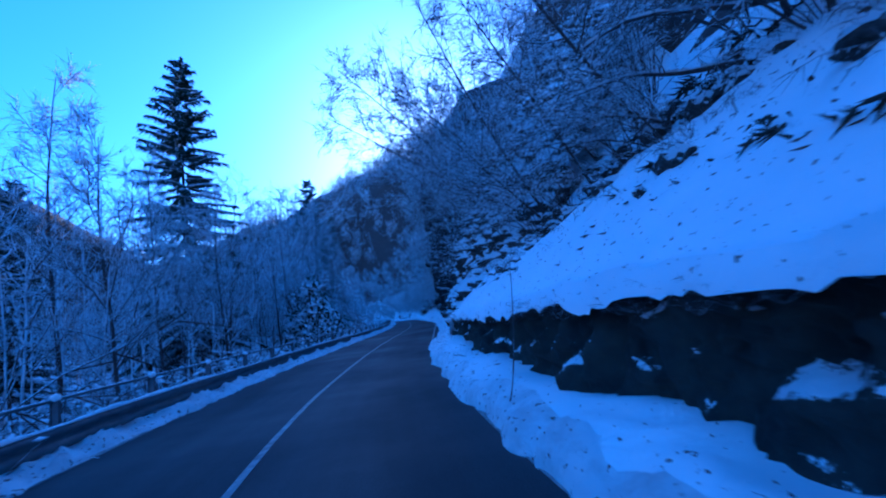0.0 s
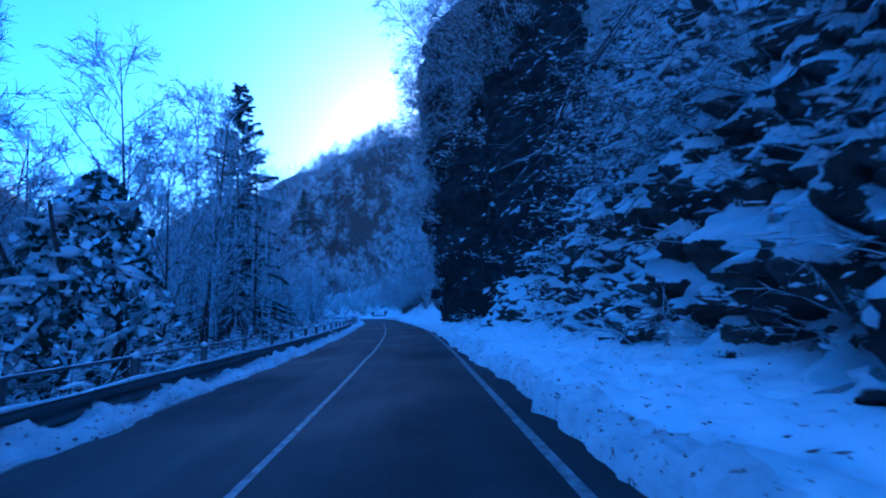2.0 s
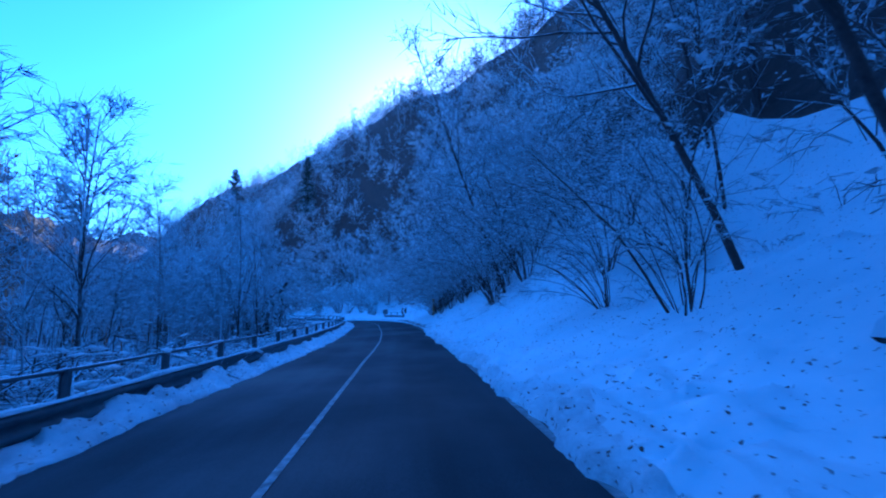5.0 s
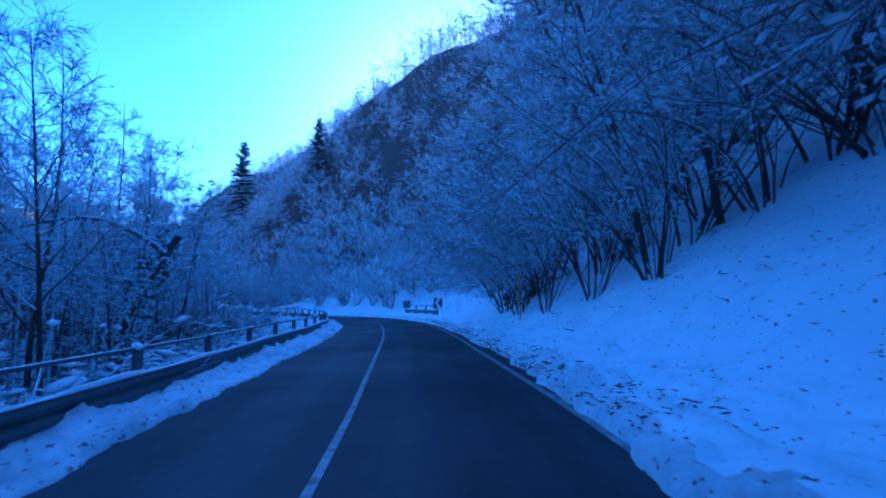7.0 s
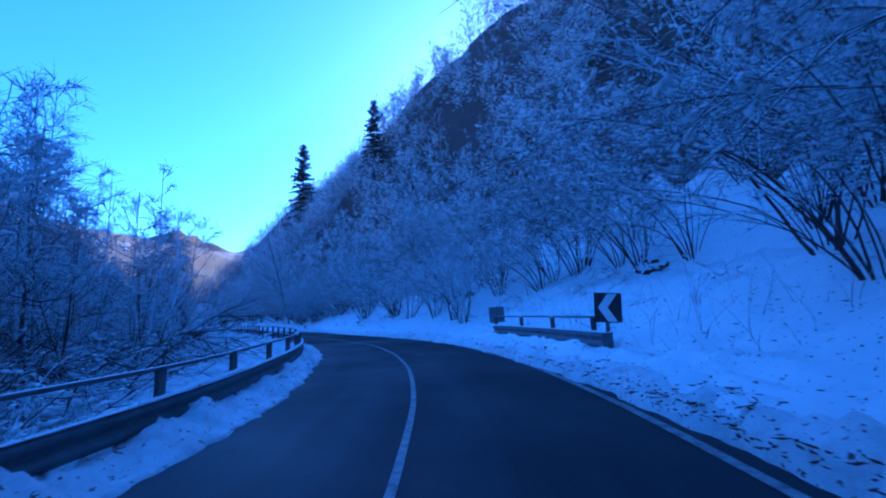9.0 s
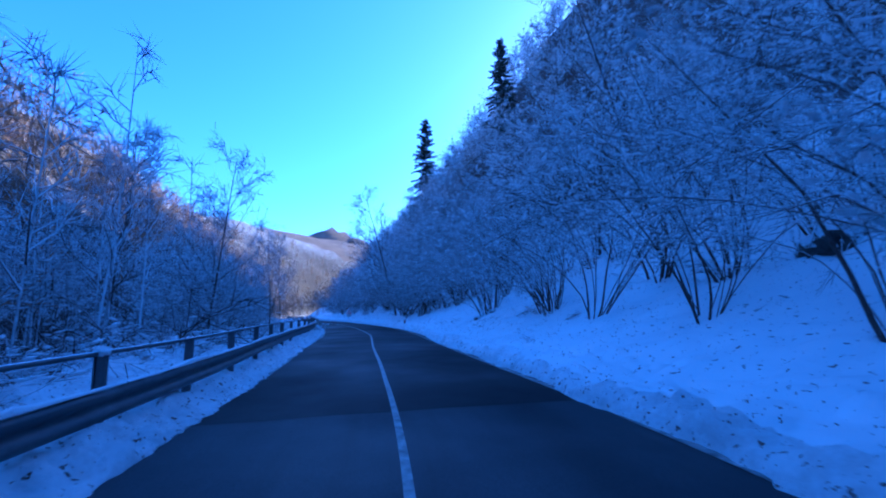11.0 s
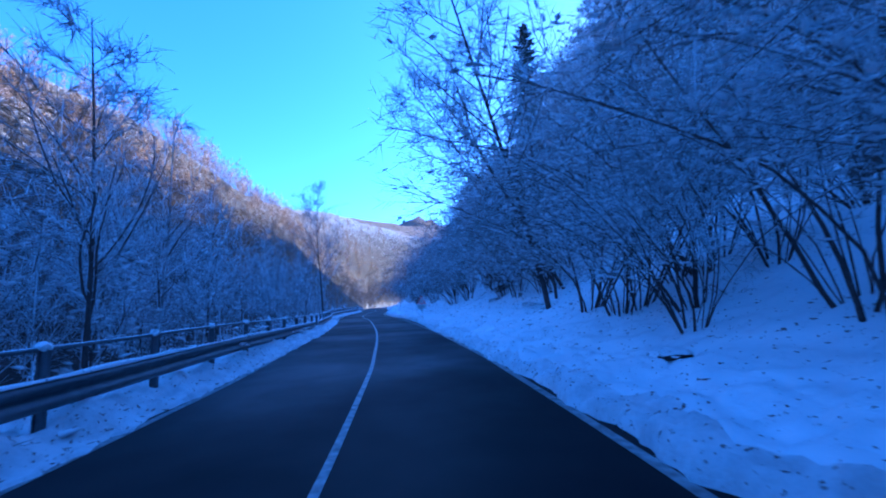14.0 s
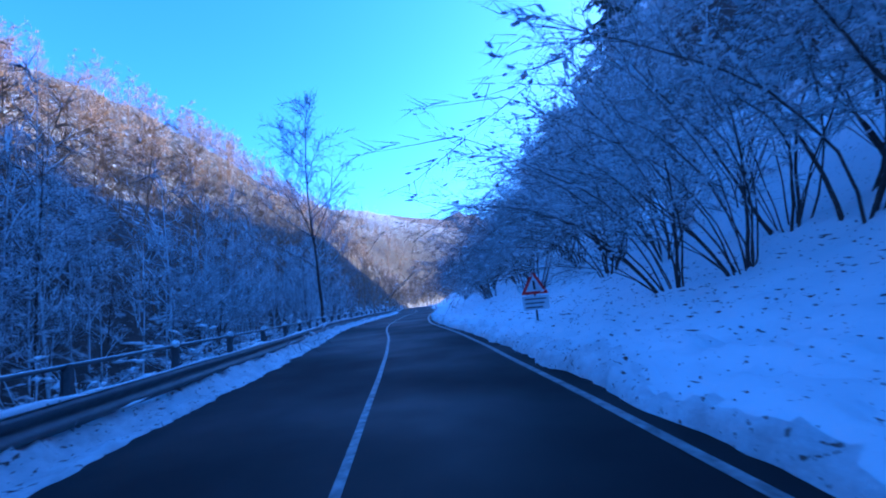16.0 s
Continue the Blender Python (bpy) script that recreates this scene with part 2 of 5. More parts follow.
def vnoise(x, y):
    """Smooth value noise of period 64, from -1 to 1 (arrays)."""
    xi, yi = np.floor(x).astype(int), np.floor(y).astype(int)
    fx, fy = x - xi, y - yi
    fx, fy = fx * fx * (3 - 2 * fx), fy * fy * (3 - 2 * fy)
    g = lambda a, b: _lattice[a % 64, b % 64]
    top = g(xi, yi) * (1 - fx) + g(xi + 1, yi) * fx
    low = g(xi, yi + 1) * (1 - fx) + g(xi + 1, yi + 1) * fx
    return 2 * (top * (1 - fy) + low * fy) - 1


def fbm(x, y, octaves=4, gain=0.5):
    out, a = 0, 1.0
    for k in range(octaves):
        out = out + a * vnoise(x + 17.3 * k, y + 9.1 * k)
        x, y, a = x * 2.03, y * 2.03, a * gain
    return out


# ---- heights of the ground ----
SLOPE_D = [2.4, 3.0, 3.6, 4.5, 6.2, 8, 11, 16, 30, 45, 70, 100, 140, 400]
SLOPE_Z = [0.02, 0.10, 0.20, 0.38, 0.95, 1.65, 3.3, 8.5, 31, 53, 82, 104, 112, 130]
WALL_D = [2.4, 3.0, 3.45, 3.75, 6.4, 10, 16, 30, 45, 70, 100, 140, 400]
WALL_Z = [0.02, 0.22, 0.40, 1.20, 3.1, 6.4, 12.5, 30, 50, 76, 96, 106, 130]
ROCK_D = [2.4, 3.0, 3.6, 4.4, 5.4, 7.5, 10, 16, 30, 45, 70, 100, 140, 400]
ROCK_Z = [0.02, 0.12, 0.25, 0.35, 0.5, 0.9, 7.0, 17, 33, 52, 78, 98, 106, 130]


def smooth(e0, e1, v):
    u = np.clip((v - e0) / (e1 - e0), 0, 1)
    return u * u * (3 - 2 * u)


def ground(s, d, x, y):
    """Height of the snow-covered ground (arrays)."""
    wall = 1 - smooth(15.2, 17.6, s)
    rock = smooth(15.2, 17.6, s) * (1 - smooth(55, 61, s))
    right = (1 - wall - rock) * np.interp(d, SLOPE_D, SLOPE_Z) + wall * np.interp(d, WALL_D, WALL_Z) + rock * np.interp(d, ROCK_D, ROCK_Z)
    right = right * (1 - 0.33 * smooth(172, 240, s) * smooth(12, 30, d) * (1 - 0.55 * smooth(40, 100, d))) * (1 + 0.75 * smooth(68, 76, s) * (1 - smooth(90, 100, s)) * smooth(3.8, 6, d) * (1 - smooth(10, 22, d))) * (1 + 0.12 * vnoise(s / 23.0 + 3, d / 40) * smooth(5, 20, d)) + 0.25 * fbm(x / 4, y / 4, 3) * smooth(4, 9, d)
    right += 2.6 * fbm(x / 19, y / 19, 4) * smooth(12, 40, d)
    right += (6 * smooth(16, 24, s) + 8 * smooth(38, 45, s)) * (1 - smooth(55, 62, s)) * smooth(8.5, 12.5, d) * (1 - smooth(26, 45, d))
    a = -d
    start = 46 - 33 * smooth(112, 158, s)
    left = -0.05 - 1.9 * smooth(3.6, 10, a) + 0.30 * fbm(x / 5, y / 5, 3) * smooth(4, 8, a)
    inside = smooth(104, 112, s) * (1 - smooth(135, 142, s))
    left += inside * 1.7 * smooth(3.6, 10, a) * (1 - smooth(14, 24, a))
    rise = np.maximum(a - start, 0)
    left += (60 + 40 * smooth(130, 170, s) + 40 * smooth(232, 320, s)) * (1 - np.exp(-rise / (130.0 - 30 * smooth(130, 170, s)))) + 2.5 * fbm(x / 25, y / 25, 3) * smooth(0, 25, rise)
    return np.where(d > 0, right, left)


def ground_at(s, d):
    s, d = np.atleast_1d(np.asarray(s, float)), np.atleast_1d(np.asarray(d, float))
    x, y = at(s, d)
    return ground(s, d, x, y)


def wall_rise(s):
    """The wall stands higher towards its near end."""
    return 0.16 * (1 - smooth(2.5, 9, s)) + 0.05 * (1 - smooth(9, 13, s))


def wall_snow(d, s=8.0):
    """Height of the snow lying on the slope over the wall, at d to the right."""
    k = d - 3.42
    return float(wall_rise(s)) + float(ground_at(-5, max(d, 3.75))[0]) + 0.32 * float(smooth(0.1, 0.9, k) * (1 - smooth(2.0, 4.5, k)))


# ---- mesh helpers ----
def mesh_from(name, verts, faces, mat=None, smooth_shade=True):
    me = bpy.data.meshes.new(name)
    verts, faces = np.asarray(verts, np.float32), np.asarray(faces, np.int32)
    n = faces.shape[1]
    me.vertices.add(len(verts))
    me.vertices.foreach_set("co", verts.ravel())
    me.loops.add(faces.size)
    me.loops.foreach_set("vertex_index", faces.ravel())
    me.polygons.add(len(faces))
    me.polygons.foreach_set("loop_start", np.arange(0, faces.size, n, dtype=np.int32))
    me.polygons.foreach_set("loop_total", np.full(len(faces), n, np.int32))
    me.polygons.foreach_set("use_smooth", np.full(len(faces), smooth_shade))
    me.update(calc_edges=True)
    if mat:
        me.materials.append(mat)
    return me


def grid_faces(rows, cols):
    i = np.arange(rows * cols).reshape(rows, cols)
    return np.stack([i[:-1, :-1], i[1:, :-1], i[1:, 1:], i[:-1, 1:]], -1).reshape(-1, 4)


def sheet(name, s, d, z, mat, label, category, kind="structure"):
    """A sheet over rows of s and columns of d, with heights z (same shape)."""
    x, y = at(s.ravel(), d.ravel())
    flip = -1 if d[0, -1] > d[0, 0] else 1
    ob = new(name, mesh_from(name, np.c_[x, y, z.ravel()], grid_faces(*s.shape)[:, ::flip], mat))
    return tagged(ob, label, category, kind=kind)


def tubes(lines, sides):
    """Tapered tubes along lines of rows (x, y, z, radius), as verts and quads."""
    verts, faces, n = [], [], 0
    ang = np.linspace(0, 2 * np.pi, sides, endpoint=False)
    ring = np.c_[np.cos(ang), np.sin(ang)]
    for line in lines:
        p = np.asarray(line, float)
        t = np.gradient(p[:, :3], axis=0)
        t /= np.linalg.norm(t, axis=1)[:, None] + 1e-9
        ref = np.where(np.abs(t[:, 2:]) < 0.9, [[0, 0, 1.0]], [[1.0, 0, 0]])
        u = np.cross(t, ref)
        u /= np.linalg.norm(u, axis=1)[:, None] + 1e-9
        v = np.cross(t, u)
        r = p[:, 3][:, None, None]
        verts.append((p[:, None, :3] + r * (ring[None, :, :1] * u[:, None] + ring[None, :, 1:] * v[:, None])).reshape(-1, 3))
        m = len(p)
        i = n + np.arange(m * sides).reshape(m, sides)
        j = np.roll(i, -1, 1)
        faces.append(np.stack([i[:-1], j[:-1], j[1:], i[1:]], -1).reshape(-1, 4))
        n += m * sides
    return np.vstack(verts), np.vstack(faces)


def tris(v, f):
    f = np.asarray(f)
    return (v, f) if f.shape[1] == 3 else (v, np.vstack([f[:, [0, 1, 2]], f[:, [0, 2, 3]]]))


def spikes(lines):
    """Slim three-sided twigs that end in a point, along the lines' first and last rows."""
    a, e = np.array([l[0] for l in lines]), np.array([l[-1] for l in lines])
    t = e[:, :3] - a[:, :3]
    t /= np.linalg.norm(t, axis=1)[:, None] + 1e-9
    u = np.cross(t, np.where(np.abs(t[:, 2:]) < 0.9, [[0, 0, 1.0]], [[1.0, 0, 0]]))
    u /= np.linalg.norm(u, axis=1)[:, None] + 1e-9
    w = np.cross(t, u)
    ring = [a[:, :3] + a[:, 3:] * (math.cos(q) * u + math.sin(q) * w) for q in (1.57, 3.67, 5.76)]
    v = np.stack(ring + [e[:, :3]], 1).reshape(-1, 3)
    i = 4 * np.arange(len(lines))[:, None]
    return v, np.vstack([i + k for k in ((0, 1, 3), (1, 2, 3), (2, 0, 3))])


def join(pieces):
    verts, faces, n = [], [], 0
    for v, f in pieces:
        verts.append(v)
        faces.append(np.asarray(f) + n)
        n += len(v)
    return np.vstack(verts), np.vstack(faces)


def box_arrays(cx, cy, cz, sx, sy, sz):
    c = np.array([(x, y, z) for x in (-.5, .5) for y in (-.5, .5) for z in (-.5, .5)]) * (sx, sy, sz) + (cx, cy, cz)
    return c, np.array([(0, 1, 3, 2), (4, 6, 7, 5), (0, 4, 5, 1), (2, 3, 7, 6), (0, 2, 6, 4), (1, 5, 7, 3)])


def child(name, parent, arrays, mat, label="", flat=False):
    ob = new(name, mesh_from(name, *arrays, mat, not flat))
    ob.parent = parent
    if label:
        tagged(ob, label)
    return ob


def thing(name, m, label, category, group=""):
    ob = new(name)
    ob.empty_display_size = 0.2
    ob.matrix_basis = m
    return tagged(ob, label, category, group)


# ---- ground: one sheet to the horizon ----
xs = np.r_[np.linspace(-1900, -420, 60), np.linspace(-400, -150, 26), np.arange(-145, 61, 1.6), np.linspace(66, 200, 20), np.linspace(240, 1500, 20)]
ys = np.r_[np.linspace(-1200, -160, 20), np.linspace(-140, -46, 16), np.arange(-42, 226, 1.6), np.linspace(232, 420, 28), np.linspace(440, 1900, 55)]
gx, gy = np.meshgrid(xs, ys)
gs, gd = road_coords(gx.ravel(), gy.ravel())
gz = ground(gs, gd, gx.ravel(), gy.ravel())
gz = gz - 0.9 * (1 - np.where(gd > 0, smooth(7.0, 9.5, gd), smooth(5.0, 6.4, -gd)))
far = smooth(650, 1300, np.hypot(gx.ravel() + 40, gy.ravel() - 100))
gz = gz * (1 - far) + far * (40 + 50 * fbm(gx.ravel() / 260, gy.ravel() / 260, 4))
peak = lambda px, py, r, h: h * np.exp(-((gx.ravel() - px) ** 2 + (gy.ravel() - py) ** 2) / (2 * r * r))
range_ = peak(-1250, 900, 420, 110) + peak(-900, 1150, 360, 80) + peak(-1300, 520, 420, 80)
gz += far * range_ * (1 + 0.30 * fbm(gx.ravel() / 190, gy.ravel() / 190, 5))
terrain = new("ground", mesh_from("ground", np.c_[gx.ravel(), gy.ravel(), gz], grid_faces(len(ys), len(xs))[:, ::-1], SNOW))
terrain.data.materials.append(FARSNOW)
quad = grid_faces(len(ys), len(xs))[:, 0]
terrain.data.materials.append(FLOOR)
edge = 3.0 * fbm(gx.ravel() / 9, gy.ravel() / 9, 3)[quad]
wooded = (gd[quad] > 13 + edge) | ((gd[quad] < -5.4 + 0.2 * edge) & ~((gs[quad] > 104) & (gs[quad] < 142) & (gd[quad] > -12)))
terrain.data.polygons.foreach_set("material_index", np.where(np.hypot(gx.ravel() + 40, gy.ravel() - 100)[quad] > 520, 1, np.where(wooded, 2, 0)).astype(np.int32))
tagged(terrain, "snow-covered ground of a wooded mountain valley", "ground", kind="structure")

# ---- road ----
FRESH = asphalt_material("fresh_asphalt", 0.22)
rd = np.linspace(-3.4, 3.4, 21)
for name, a, e, mat, label in (("road", -60, 122.55, ASPHALT, "worn damp asphalt mountain road cleared of snow"), ("road_ahead", 122, 285, FRESH, "newer, darker asphalt of the same road")):
    S, D = np.meshgrid(np.arange(a, e, 0.5), rd, indexing="ij")
    sheet(name, S, D, 0.012 * (1 - (D / 3) ** 2) + 0.006 * vnoise(S / 2.1, D * 1.3) + (0.0 if a < 0 else 0.004), mat, label, "road")
    lane = bpy.data.meshes[name].attributes.new("lane", "FLOAT_VECTOR", "POINT")
    lane.data.foreach_set("vector", np.c_[S.ravel(), D.ravel(), 0 * S.ravel()].astype(np.float32).ravel())


def stripe(name, d, width, runs, label):
    pieces = []
    for a, b in runs:
        s = np.arange(a, b, 0.4)
        wob = d(s) + 0.02 * vnoise(s / 3.0, d(s))
        S, D = np.meshgrid(s, np.array([-0.5, 0.5]) * width, indexing="ij")
        D = D + wob[:, None]
        x, y = at(S.ravel(), D.ravel())
        z = 0.012 * (1 - (D / 3) ** 2) + 0.006 * vnoise(S / 2.1, D * 1.3) + 0.009
        pieces.append((np.c_[x, y, z.ravel()], grid_faces(*S.shape)[:, ::-1]))
    v, f = join(pieces)
    tagged(new(name, mesh_from(name, v, f, PAINT)), label, "road marking", kind="structure")


CENTRE_S, CENTRE_D = [0, 8, 14, 22, 32, 44, 50, 66, 76, 82, 100, 106, 120, 140, 149, 156, 162, 172, 182], [0.05, 0.05, 0.09, 0.03, 0.06, 0.06, 0, 0, 0.10, 0.01, 0.02, -0.03, 0, -0.03, -0.10, -0.06, -0.02, 0.05, 0.02]
stripe("centre_line", lambda s: np.interp(s, CENTRE_S, CENTRE_D), 0.085, [(-40, 260)], "worn white solid line along the road's middle")
stripe("edge_line_right", lambda s: 2.7 - 0.13 * smooth(118, 132, s), 0.115, [(-40, 260)], "white edge line, partly under snow")
stripe("edge_line_left", lambda s: -2.52 - 0.2 * smooth(125, 140, s) - 0.12 * smooth(158, 168, s), 0.12, [(-40, 260)], "white edge line, mostly under snow")

# snow banks beside the road, with ragged edges
EDGE_S = [-50, 8, 15, 16.5, 18.5, 21, 28, 33, 38.5, 44, 60, 80, 82.5, 85, 90, 102, 107, 134, 138, 150, 158, 170, 176, 240]
EDGE_R = [2.5, 2.58, 2.48, 2.52, 2.75, 3.0, 3.12, 3.05, 2.92, 3.0, 2.7, 2.45, 2.6, 2.85, 3.0, 2.95, 2.65, 2.65, 2.76, 2.76, 2.6, 2.6, 2.85, 2.85]
EDGE_LS = [-50, 60, 75, 104, 109, 120, 140, 165, 176, 240]
EDGE_L = [2.5, 2.4, 2.15, 2.12, 2.35, 2.35, 2.75, 2.7, 2.52, 2.65]
bs = np.arange(-14, 236, 0.11)
cols = np.r_[0, 0.06, 0.13, 0.22, np.arange(0.31, 1.6, 0.085), np.arange(1.6, 3.5, 0.15), 3.6, 3.8, 4.0, 4.3, 4.6, 5.0, 5.4, 5.8, 6.4, 7.0]


def bank(name, side, label):
    S, K = np.meshgrid(bs, cols if side > 0 else cols[:36], indexing="ij")
    if side > 0:
        edge = np.interp(bs, EDGE_S, EDGE_R)
    else:
        edge = np.interp(bs, EDGE_LS, EDGE_L)
    edge = edge + 0.075 * fbm(bs / 0.9, bs * 0 + side, 4, 0.75) + 0.04 * vnoise(bs / 4.0, bs * 0)
    D = edge[:, None] + K * (1.0 if side > 0 else 1.0)
    x, y = at(S.ravel(), side * D.ravel())
    z = ground(S.ravel(), side * D.ravel(), x, y).reshape(S.shape)
    lump = fbm(x / 0.5, y / 0.5, 5, 0.68).reshape(S.shape)
    z = z + smooth(0, 0.12, K) * (0.085 + (0.085 if side > 0 else 0.11) * lump) + 0.10 * np.exp(-((K - 0.45) / 0.3) ** 2) * (0.6 + 0.6 * fbm(x / 1.1, y / 1.1, 3).reshape(S.shape))
    z = z + smooth(0.02, 0.2, K) * (1 - smooth(1.4, 2.4, K)) * 0.055 * (np.abs(fbm(x / 0.24, y / 0.24, 3, 0.6)).reshape(S.shape) - 0.25)
    if side < 0:
        z = z + (0.10 + 0.10 * smooth(105, 145, S)) * smooth(0.25, 0.75, K)
    if side > 0:
        low = 0.25 + 0.09 * fbm(S / 1.3, K, 3) + 0.10 * smooth(2.6, 3.4, D)
        z = np.where(S < 19.0, np.minimum(z, low), z)
    z = np.where(np.abs(D) < 4.2, np.maximum(z, 0.035 * smooth(0, 0.1, K) + 0.012), z)
    z = np.where(K == 0, -0.06, z)
    z[:, -1] -= 0.9
    ob = sheet(name, S, side * D, z, PLOUGHED if side < 0 else SNOW, label, "snow bank")
    if side > 0:
        # the margin that the plough has dirtied
        ob.data.materials.append(PLOUGHED)
        width = 0.38 + 0.2 * fbm(bs[:-1] / 2.0, bs[:-1] * 0 + 9, 4)
        dirty = (cols[None, :-1] < width[:, None]).ravel()
        ob.data.polygons.foreach_set("material_index", dirty.astype(np.int32))


bank("snow_bank_right", 1, "ploughed snow bank with fallen twigs along the road")
bank("snow_bank_left", -1, "low ploughed snow strip under the guardrail")

# ---- retaining wall and rock faces on the uphill side ----
def face_relief(S, H, amp, scale, block, crumble, knobs):
    """How far a rock face stands back from its plain depth: broad swells, broken blocks, crumbling and knobs."""
    wx, wy = S + 0.35 * fbm(S / 0.9, H / 0.9 + 11, 3), H + 0.3 * fbm(S / 0.8 + 5, H / 0.8, 3) + 0.25 * S
    cell = lambda a, b: _lattice[np.floor(a).astype(int) % 64, np.floor(b).astype(int) % 64]
    D = amp * fbm(S / scale, H / scale + 40, 5, 0.6)
    D += amp * block * (0.9 * cell(wx / 0.9, wy / 0.55) + 0.65 * cell(wx / 0.42 + 20, wy / 0.3) - 0.75)
    D += amp * crumble * (np.abs(fbm(S / 0.42 + 7, H / 0.36, 3, 0.55)) - 0.3) - 0.3 * knobs * fbm(S / 0.17, H / 0.22, 2, 0.6)
    D -= knobs * (1 - 2.2 * np.abs(fbm(S / 0.42 + 3 + 0.2 * H, H / 0.85, 3, 0.55))) + 0.45 * knobs * (1 - 2 * np.abs(fbm(S / 0.28, H / 0.36 + 9, 2)))
    return D


OUTCROP, CLIFF = (0.34, 0.9, 0.2, 0.6, 0.36), (0.5, 2.2, 0.5, 0.45, 0.10)


def rough_face(name, s0, s1, step, heights, depth_at, mat, label, category, amp, scale, back=1.2, block=0.0, crumble=0.0, knobs=0.0, rise=None, kind="structure"):
    """A solid face along the road: depth_at(s, h) gives its distance to the right at height h."""
    s = np.arange(s0, s1 + step, step)
    S, H = np.meshgrid(s, heights, indexing="ij")
    D = depth_at(S, H) + face_relief(S, H, amp, scale, block, crumble, knobs)
    Z = H + 0.25 * amp * fbm(S / scale + 30, H / scale, 4)
    if rise:
        Z += rise(S) * np.clip(H / 1.1, 0, 1)
        D = np.where(H > 0.7, np.maximum(D, 3.38 + 0.14 * smooth(0.7, 0.95, H)), D)
    # the top turns back into the slope
    Dt, Zt = D[:, -1:] + back, Z[:, -1:] + (-0.3 if rise else 0.25) * back
    S2, D2, Z2 = np.hstack([S, S[:, -1:]]), np.hstack([D, Dt]), np.hstack([Z, Zt])
    x, y = at(S2.ravel(), D2.ravel())
    ob = new(name, mesh_from(name, np.c_[x, y, Z2.ravel()], grid_faces(*S2.shape), mat))
    return tagged(ob, label, category, kind=kind)


rough_face("retaining_wall", -26, 17.8, 0.07, np.linspace(-0.3, 1.08, 28),
           lambda S, H: 3.60 + (0.08 + 0.2 * smooth(14, 17, S)) * H + 0.5 * smooth(16.6, 17.8, S), WALLROCK, "dark mossy stone retaining wall with snow in its hollows", "wall", 0.13, 0.4, 0.35, 1.1, 1.1, 0.05, wall_rise)
# the snowy slope above it, with a lip that hangs over the wall's edge
s = np.arange(-26, 17.8, 0.12)
k = np.r_[0, 0.04, 0.10, 0.18, 0.3, 0.5, 0.75, 1.0, 1.3, 1.6, 2.0, 2.4, 2.9, 3.4, 4.0, 4.6, 5.3, 6.2]
S, K = np.meshgrid(s, k, indexing="ij")
D = 3.38 + 0.05 * fbm(S / 0.6, S * 0, 4) * (1 - smooth(0, 1.5, K)) + K
x, y = at(S.ravel(), D.ravel())
Z = ground(S.ravel() * 0 - 5, np.maximum(D.ravel(), 3.75), x, y).reshape(S.shape) - (0.26 + 0.1 * fbm(S / 1.3, K, 3)) * smooth(12.5, 16, S) - 0.9 * smooth(16.0, 17.7, S) + wall_rise(S)
Z += 0.06 + 0.035 * fbm(x / 0.9, y / 0.9, 4).reshape(S.shape) + 0.05 * np.abs(fbm(x / 0.35, y / 0.35, 3)).reshape(S.shape) + smooth(0.5, 1.5, K) * (0.17 * fbm(x / 1.6, y / 1.6, 4) + 0.07 * fbm(x / 0.45, y / 0.45, 3)).reshape(S.shape)
Z += smooth(0.1, 0.9, K) * 0.32 * (1 - smooth(2.0, 4.5, K))
Z[:, 0] -= 0.20 + 0.09 * np.abs(fbm(s / 0.7, s * 0 + 5, 4, 0.6))
Z[:, -1] -= 0.6
sheet("snow_slope", S, D, Z, SNOW, "snowy slope above the wall with a ragged lip", "snow")


def outcrop_depth(S, H):
    base = np.interp(S, [13.6, 15.2, 16.6, 18.0, 20.0, 22.0, 25.3, 30, 35, 40], [6.2, 5.0, 4.15, 4.0, 3.95, 4.05, 4.9, 5.5, 6.2, 6.7])
    lean = np.interp(H, [0, 1, 2.2, 4, 6.5, 9, 14], [0, 0.12, 0.4, 0.95, 1.9, 3.0, 5.4])
    return base + lean * np.interp(S, [14, 20, 27, 34], [1.3, 1.05, 0.95, 0.8])


rough_face("rock_outcrop", 13.6, 40.6, 0.09, np.linspace(-0.4, 13, 150), outcrop_depth, ROCK,
           "broken rock outcrop with snow on every ledge", "rock", OUTCROP[0], OUTCROP[1], 3.0, *OUTCROP[2:])


def cliff_depth(S, H):
    base = np.interp(S, [36, 39, 42, 45, 47.5, 49.3, 54.5, 56.0, 57.2], [7.7, 7.2, 6.5, 6.5, 6.3, 4.7, 4.0, 4.2, 6.8])
    over = np.interp(H, [-0.5, 0.6, 1.6, 3, 5, 8, 12, 16, 20, 24], [0.2, 0.35, 0.25, -0.2, -0.5, -0.7, -0.6, -0.9, -0.6, 0.8])
    return base + over * np.interp(S, [36, 42, 54, 57], [0.4, 1, 1, 0.5])


rough_face("rock_cliff", 36, 57.4, 0.12, np.linspace(-0.5, 21, 170), cliff_depth, DARKROCK,
           "dark overhanging rock cliff, bare of snow", "rock", CLIFF[0], CLIFF[1], 6.0, *CLIFF[2:])


def on_rock(s, h, cliff):
    """Distance to the right of the rock's own surface at s and height h."""
    S, H = np.array([float(s)]), np.array([float(h)])
    return float(((cliff_depth if cliff else outcrop_depth)(S, H) + face_relief(S, H, *(CLIFF if cliff else OUTCROP)))[0])


def mound_depth(S, H):
    base = np.interp(S, [36.5, 39, 41, 42.6, 43.4, 44.4], [7.0, 6.3, 5.2, 4.75, 5.1, 6.9])
    return base + np.interp(H, [0, 0.6, 1.2, 2.4, 3.0], [0, 0.12, 0.45, 1.2, 2.2])


